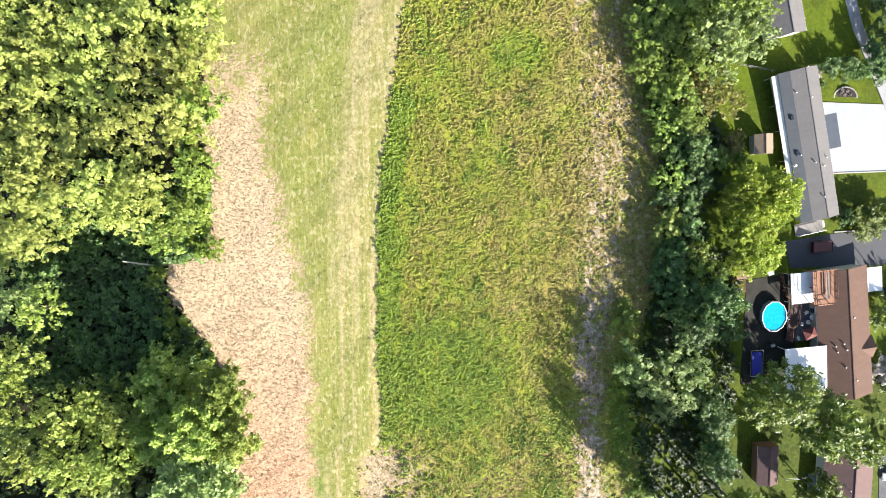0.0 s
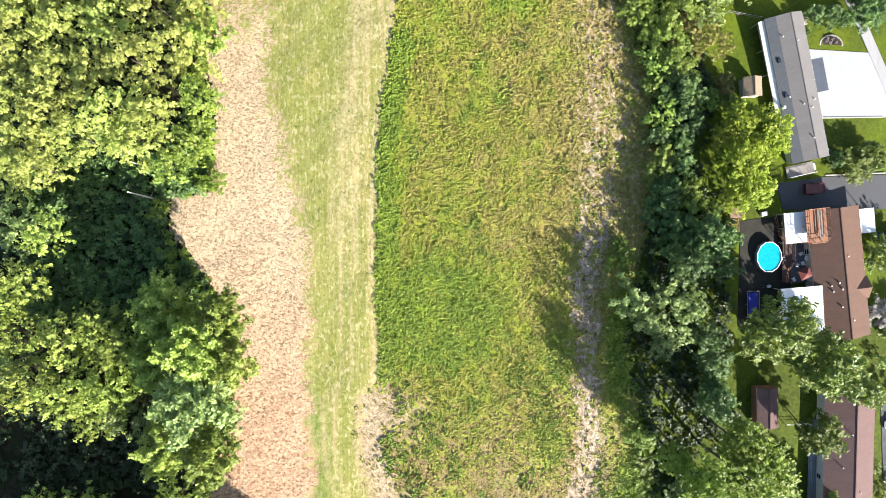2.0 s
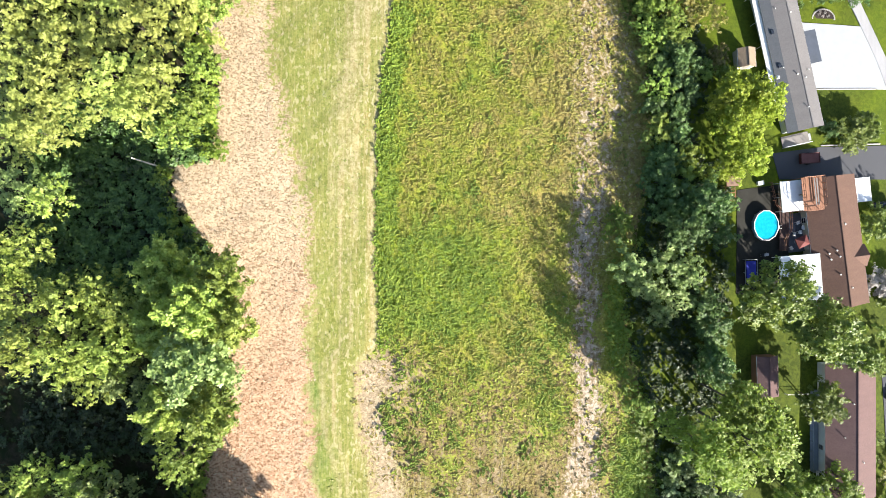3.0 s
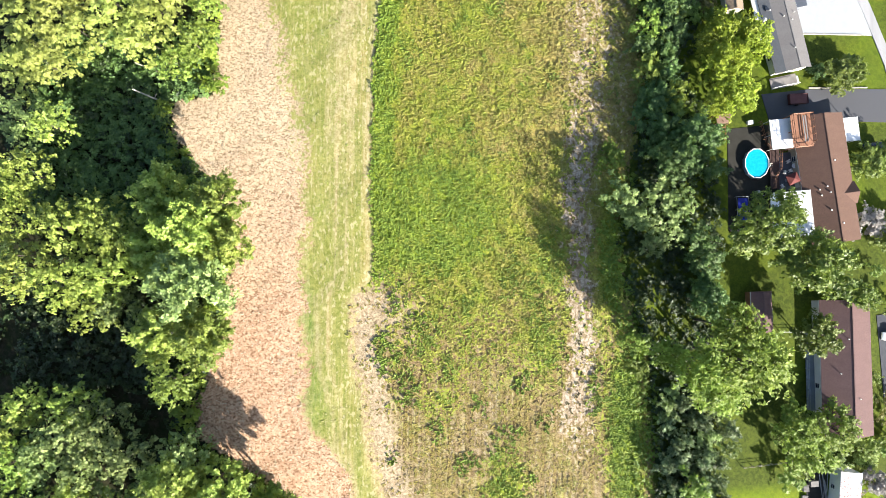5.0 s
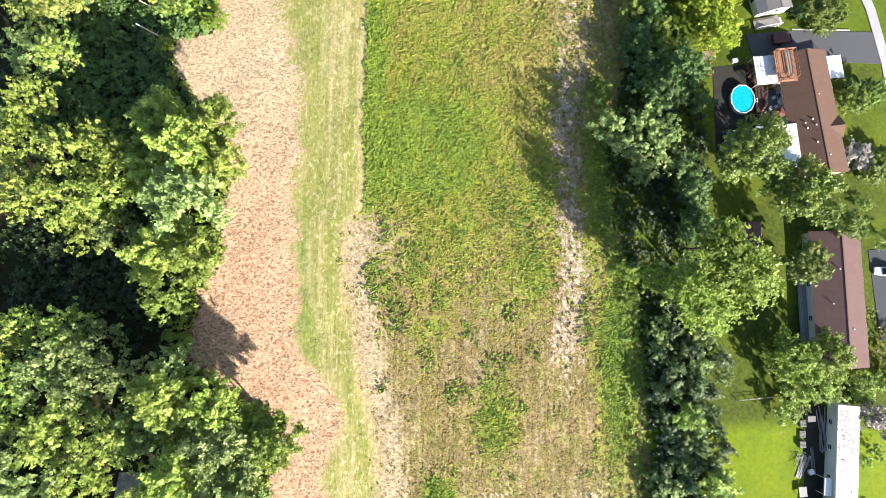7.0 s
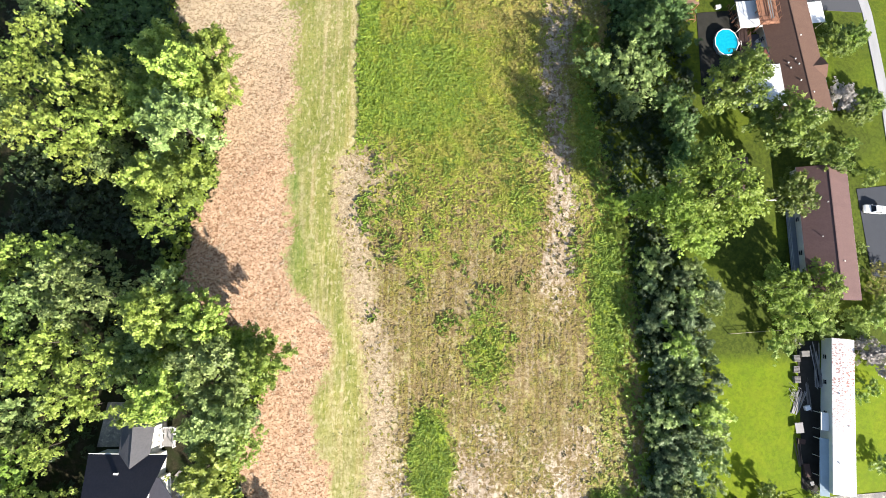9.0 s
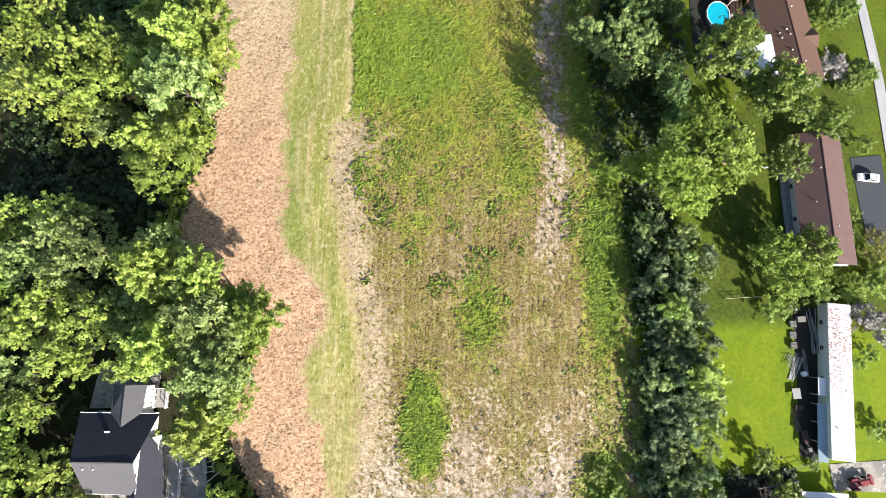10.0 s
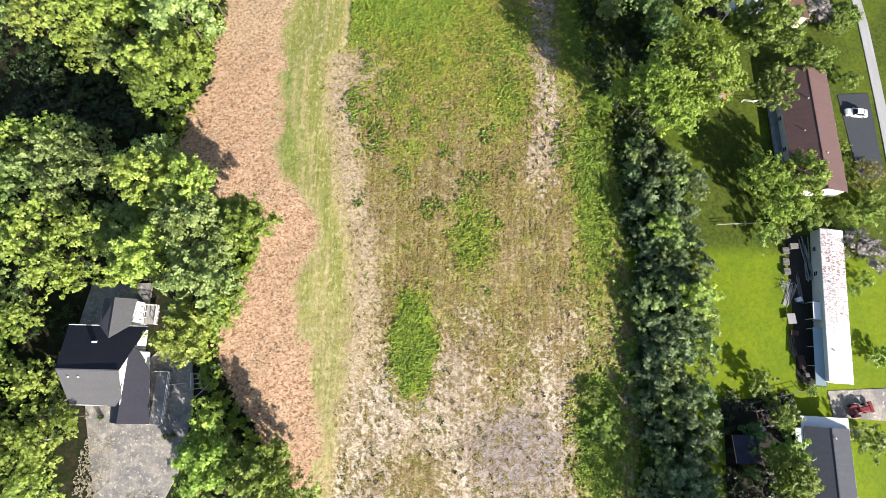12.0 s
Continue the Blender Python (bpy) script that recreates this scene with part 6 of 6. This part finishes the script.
for x, y in ((-50.2, -124.4), (-46.8, -124.6), (-37.6, -127.4), (-36.3, -127.2)):
    pot = thing("flower_pot", x, y, 0, "dark round planter standing on gravel", "planter", "forecourt planters", 0.2)
    part("pot", rod((0, 0, 0), (0, 0, 0.55), 0.34, 0.45, 14), M_TYRE, pot)
    plant = part("plant", CROWNS["small"][1].copy(), M_LEAF["dark"], pot)
    plant.scale, plant.location = (0.5, 0.5, 0.4), (0, 0, 0.75)

# fallen pale trunks in the wood's clearing
M_DEAD = worn("bleached_dead_wood", (0.372, 0.348, 0.3), 0.8, amount=0.4)


def dead_trunk(x0, y0, z0, x1, y1, z1, r, label):
    ob = thing("fallen_trunk", x0, y0, 0, label, "dead tree")
    bm = rod((0, 0, z0), (x1 - x0, y1 - y0, z1), r, r * 0.6, 8)
    for k in range(3):
        s = 0.35 + 0.2 * k
        px, py, pz = (x1 - x0) * s, (y1 - y0) * s, z0 + (z1 - z0) * s
        rod((px, py, pz), (px + 0.7, py + 0.9 - k * 0.7, pz + 0.5), r * 0.35, r * 0.12, 5, bm)
    part("trunk", bm, M_DEAD, ob)
    return ob


dead_trunk(-51.1, -11.8, 0.6, -55.4, -10.4, 4.6, 0.2, "bleached dead trunk leaning out of the brush")
dead_trunk(-52.0, -5.6, 0.2, -56.0, -4.6, 3.4, 0.14, "thin pale dead trunk leaning in the brush")
dead_trunk(-57.5, -128.0, 0.1, -64.0, -130.0, 3.0, 0.16, "thin pale dead trunk leaning beside the house")
dead_trunk(-33.5, -121.0, 0.2, -29.0, -117.5, 3.2, 0.10, "thin bare branch leaning beside the forecourt")

# more yard things beside the trailer home
brush_pile = thing("brush_pile", 80.0, -96.6, 0, "heap of bare grey branches on the lawn's edge", "brush pile")
pile_random = random.Random(3)
for k in range(40):
    a, d = pile_random.uniform(0, 6.28), pile_random.uniform(0, 1.0)
    x0, y0 = math.cos(a) * d, math.sin(a) * d * 2.0
    b = pile_random.uniform(0, 6.28)
    span = pile_random.uniform(0.8, 1.8)
    part("branch", rod((x0, y0, pile_random.uniform(0.1, 0.5)), (x0 + math.cos(b) * span, y0 + math.sin(b) * span, pile_random.uniform(0.1, 0.9)), 0.035, 0.012, 5), M_PALE_WOOD, brush_pile)
for x, y, a, w, l, h, words, mat in ((82.6, -88.8, 4, 1.6, 1.1, 0.8, "grey plastic storage crate in the yard", M_WOOD_GREY), (82.4, -99.5, 20, 1.0, 0.8, 0.7, "small white appliance standing in the yard", M_SHEET),
                                   (80.8, -106.0, -8, 1.4, 0.9, 0.5, "brown wooden crate in the shaded yard", M_DARK_DECK), (81.6, -111.5, 5, 1.2, 2.4, 0.6, "low brown timber cold frame by the awning", M_DARK_DECK),
                                   (82.2, -113.9, 12, 0.7, 0.7, 0.9, "grey metal drum standing by the awning", M_METAL), (85.6, -123.4, 10, 1.1, 0.8, 0.8, "white air conditioner standing behind the house", M_SHEET),
                                   (72.3, -124.0, 30, 1.2, 0.7, 0.7, "pale box standing beside the sheds", M_PALE_WOOD), (90.8, -124.2, -20, 1.6, 0.8, 0.5, "heap of pale scrap beside the drive", M_PALE_WOOD)):
    crate = thing("crate", x, y, a, words, "crate")
    part("body", boxes((-w / 2, w / 2, -l / 2, l / 2, 0, h), bevel=0.04), mat, crate)
    part("lid", boxes((-w / 2 - 0.03, w / 2 + 0.03, -l / 2 - 0.03, l / 2 + 0.03, h, h + 0.05), bevel=0.015), mat, crate)
pergola = thing("pergola", 74.5, -121.4, 10, "dark weathered timber frame beside the red shed", "pergola")
for px in (-3.6, 0, 3.6):
    for py in (-1.4, 1.4):
        part("post", boxes((px - 0.08, px + 0.08, py - 0.08, py + 0.08, -0.3, 2.2)), M_WOOD_GREY, pergola)
for py in (-1.4, 1.4):
    part("beam", boxes((-4.0, 4.0, py - 0.08, py + 0.08, 2.2, 2.4)), M_WOOD_GREY, pergola)
for k in range(9):
    part("slat", boxes((-3.8 + k * 0.93, -3.66 + k * 0.93, -1.8, 1.8, 2.4, 2.5)), M_DARK_DECK, pergola)

# ---- undergrowth and field plants ----


def stuff(name, v, f, material, label, category):
    data = mesh_of(name, v.tolist(), f.tolist())
    data.materials.append(material)
    return tagged(new(name, data), label, category, kind="stuff")


def brush(name, count, region, size, high, kind, label, seed, lumps=12):
    """Low leafy undergrowth: many small puffs of leaves scattered over a region."""
    rnd = np.random.default_rng(seed)
    x0, x1, y0, y1, keep = region
    x, y = rnd.uniform(x0, x1, count), rnd.uniform(y0, y1, count)
    ok = keep(x, y)
    x, y = x[ok], y[ok]
    r = rnd.uniform(0.35, 0.8, len(x)) * size
    z = lay(x, y) + high * rnd.uniform(0.1, 1.0, len(x)) * (0.6 + 0.4 * wobble(x, y, 3.5, seed))
    tufts_each = max(2, lumps // 4)
    d = unit(rnd.normal(size=(len(x) * tufts_each, 3)) + np.array([0, 0, 0.7]))
    p = np.repeat(np.stack([x, y, z], 1), tufts_each, 0) + d * np.repeat(r, tufts_each)[:, None] * 0.8
    v, f = rosettes(p, unit(d + np.array([0, 0, 0.6])), 6, 0.42 * min(size, 1.5), 0.27 * min(size, 1.5), rnd)
    data = leafy(name, v, f, len(p), rnd)
    data.materials.append(M_LEAF[kind])
    return tagged(new(name, data), label, "undergrowth", kind="stuff")


brush("undergrowth", 2200, (-78, -38, -36, 3, lambda x, y: (x < bound(y, TAN_WEST) - 0.5)), 1.9, 2.8, "dark", "dense dark green brush in the wood's clearing", 3, 18)
# this leaf kind has the shade under the canopy in its colour
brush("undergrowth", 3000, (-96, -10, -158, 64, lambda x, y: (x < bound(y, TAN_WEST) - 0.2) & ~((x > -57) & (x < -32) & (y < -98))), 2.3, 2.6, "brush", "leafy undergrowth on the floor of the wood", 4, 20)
brush("undergrowth", 7000, (38, 66, -150, 62, lambda x, y: (x > bound(y, FIELD_EAST) + 0.5) & (x < 58 + 4 * ((y > -62) & (y < -14)) + 4 * wobble(x, y, 8))), 1.2, 1.8, "brush", "undergrowth below the hedgerow trees, coloured dark for shade", 5)
brush("undergrowth", 1500, (36, 50, -140, -25, lambda x, y: np.abs(x - bound(y, FIELD_EAST) + 1.0) < 3.0), 0.9, 0.9, "bush", "lush green weeds along the hedgerow's foot", 6)

brush("undergrowth", 420, (64.8, 79, -143, -117, lambda x, y: (x < 67) | (y > -120.5) | (y < -131) | (x > 77)), 1.2, 1.0, "brush", "weeds and brambles round the low sheds, coloured dark for shade", 7, 14)

brush("undergrowth", 5600, (-52, -12, -140, 50, lambda x, y: (x > bound(y, TAN_WEST) - 4.2) & (x < bound(y, TAN_WEST) + 0.5)), 1.6, 4.0, "bush", "bright leafy bushes along the wood's edge", 9, 16)

brush("undergrowth", 520, (-79, -43, -69, -49, lambda x, y: x < bound(y, TAN_WEST) - 2), 2.1, 2.4, "brush", "brush in a gap of the wood, coloured dark for shade", 10, 18)


def tufts(name, x, y, size, high, blades, material, label, seed, spread=0.9):
    """Small plants, each a rosette of narrow leaves, with its own greenness."""
    rnd = np.random.default_rng(seed)
    n = len(x)
    a = rnd.uniform(0, 6.283, (n, blades))
    s = (size * rnd.uniform(0.6, 1.4, n))[:, None] * rnd.uniform(0.7, 1.2, (n, blades))
    h = (high * rnd.uniform(0.5, 1.3, n))[:, None] * rnd.uniform(0.6, 1.2, (n, blades))
    c, d = np.cos(a), np.sin(a)
    base = np.stack([np.repeat(x[:, None], blades, 1), np.repeat(y[:, None], blades, 1), np.repeat((lay(x, y) + 0.02)[:, None], blades, 1)], -1)
    out = np.stack([c, d, np.zeros_like(c)], -1)
    side = np.stack([-d, c, np.zeros_like(c)], -1)
    up = np.zeros_like(out)
    up[..., 2] = 1
    s, h = s[..., None], h[..., None]
    v = np.stack([base + up * h * 0.3, base + out * s * spread * 0.55 + side * s * 0.32 + up * h, base + out * s * spread + up * h * 0.75,
                  base + out * s * spread * 0.55 - side * s * 0.32 + up * h], 2).reshape(-1, 3)
    f = np.arange(len(v)).reshape(-1, 4)
    ob = stuff(name, v, f, material, label, "plants")
    green = ob.data.attributes.new("green", "FLOAT", "POINT")
    tint = np.clip(lushness(x, y) + rnd.normal(0, 0.10, n), 0, 1)
    green.data.foreach_set("value", np.repeat(tint, blades * 4).astype(np.float32))
    return ob


def scatter(count, x0, x1, y0, y1, which, seed, power=1.0, rows=0.0):
    rnd = np.random.default_rng(seed)
    x, y = rnd.uniform(x0, x1, count), rnd.uniform(y0, y1, count)
    if rows:
        x = np.round(x / rows) * rows + rnd.normal(0, rows * 0.16, count)
    keep = rnd.uniform(0, 1, count) < zones(x, y)[which] ** power
    return x[keep], y[keep]


def weeds(name, parched, middling, vivid):
    """Leaves that run from parched to vivid with the plant's greenness; each leaf varies."""
    n = Nodes(name)
    leaf = n.node("ShaderNodeNewGeometry").outputs["Random Per Island"]
    a = n.node("ShaderNodeAttribute")
    a.attribute_name = "green"
    green = n.math("ADD", a.outputs["Fac"], n.math("MULTIPLY", n.math("SUBTRACT", n.noise(0.32, 4, 0.6), 0.5), 0.42))
    c = n.mix(n.span(green, 0.05, 0.5), parched, middling)
    c = n.mix(n.span(green, 0.5, 0.95), c, vivid)
    stand = n.noise(0.85, 3, 0.6, spread=(0.40, 0.60))
    c = n.mix(n.math("ADD", n.math("MULTIPLY", leaf, 0.3), n.math("MULTIPLY", stand, 0.45)), c, n.mix(1.0, c, (0.35, 0.40, 0.30), "MULTIPLY"))
    return n.finish(c, 0.7, gloss=0.25)


M_CROP = weeds("crop_leaves", (0.265, 0.215, 0.064), (0.24, 0.248, 0.037), (0.202, 0.265, 0.03))
M_LUSH = weeds("lush_leaves", (0.14, 0.16, 0.03), (0.145, 0.195, 0.026), (0.162, 0.235, 0.028))
M_DRY = weeds("dry_weeds", (0.262, 0.186, 0.085), (0.25, 0.19, 0.046), (0.185, 0.195, 0.036))
M_STRAW = weeds("straw_litter", (0.504, 0.408, 0.312), (0.48, 0.372, 0.27), (0.444, 0.336, 0.24))
M_BLEACH = weeds("bleached_stalks", (0.40, 0.33, 0.25), (0.37, 0.31, 0.235), (0.38, 0.325, 0.24))
M_GRASS = weeds("mown_grass", (0.36, 0.324, 0.15), (0.3, 0.288, 0.102), (0.216, 0.252, 0.054))
M_DARK = weeds("dark_weeds", (0.10, 0.074, 0.04), (0.085, 0.07, 0.03), (0.065, 0.072, 0.02))

x, y = scatter(40000, -14, 50, -140, 58, 2, 21)
tufts("crop_plants", x, y, 0.54, 0.26, 4, M_CROP, "low leafy yellow-green crop filling the field", 22)
x, y = scatter(22000, -14, 50, -140, -20, 3, 23, rows=1.1)
keep = np.random.default_rng(37).uniform(0, 1, len(x)) > 0.8 * tan_band(x, y)
x, y = x[keep], y[keep]
tufts("dry_weeds", x, y, 0.42, 0.11, 4, M_DRY, "dry brown weeds on the fading field", 24)
x, y = scatter(9000, -52, -5, -140, 58, 0, 25)
tufts("straw_litter", x, y, 0.27, 0.07, 2, M_STRAW, "cut straw lying on bare soil", 26, 1.5)
x, y = scatter(14000, -14, 50, -140, 58, 4, 27)
keep = np.random.default_rng(38).uniform(0, 1, len(x)) < np.where(y < -98, 0.35, 1.0)
x, y = x[keep], y[keep]
tufts("bleached_stalks", x, y, 0.30, 0.05, 2, M_BLEACH, "bleached dead stalks on bare ground", 28, 1.2)
x, y = scatter(4500, -34, -2, -140, 58, 1, 29)
tufts("mown_grass", x, y, 0.24, 0.06, 2, M_GRASS, "short mown grass on the field track", 30, 1.2)
x, y = scatter(2400, -14, 50, -140, 58, 4, 31, 1.6)
keep = np.random.default_rng(39).uniform(0, 1, len(x)) < np.where(y < -98, 0.6, 1.0)
x, y = x[keep], y[keep]
tufts("dark_tufts", x, y, 0.46, 0.18, 6, M_DARK, "dark weed tufts dotted over bleached ground", 32)
rnd = np.random.default_rng(41)
x, y = rnd.uniform(-54, -36, 2600), rnd.uniform(-141, -121, 2600)
keep = (np.hypot((x + 50.5) / 3.2, (y + 133) / 6.5) + 0.3 * wobble(x, y, 2) < 1) | (np.hypot((x + 41) / 5.5, (y + 140) / 3) < 1) | (rnd.uniform(0, 1, 2600) < 0.03)
tufts("wood_chips", x[keep], y[keep], 0.3, 0.3, 3, M_BLEACH, "pale wood chips and twigs heaped on the gravel's edge", 42, 1.3)
rnd = np.random.default_rng(33)
x, y = rnd.uniform(-10, 48, 12000), rnd.uniform(-100, 55, 12000)
keep = (zones(x, y)[2] + zones(x, y)[3] > 0.5) & (wobble(x, y, 3.6, 9) + wobble(x, y, 11, 3) + 0.5 * soft_step(-34 - y, 10) * soft_step(y + 82, 10) > 0.95)
tufts("lush_weeds", x[keep], y[keep], 0.55, 0.35, 6, M_LUSH, "taller dark green weed clumps among the crop", 34)
x, y = rnd.uniform(-12, 50, 22000), rnd.uniform(-138, 40, 22000)
keep = rnd.uniform(0, 1, 22000) < np.where(zones(x, y)[2] > 0.4, np.clip(2.2 * lushness(x, y) - 1.2, 0, 1), 0)
tufts("lush_weeds", x[keep], y[keep], 0.5, 0.32, 5, M_LUSH, "bright green weed patches on the field", 35)
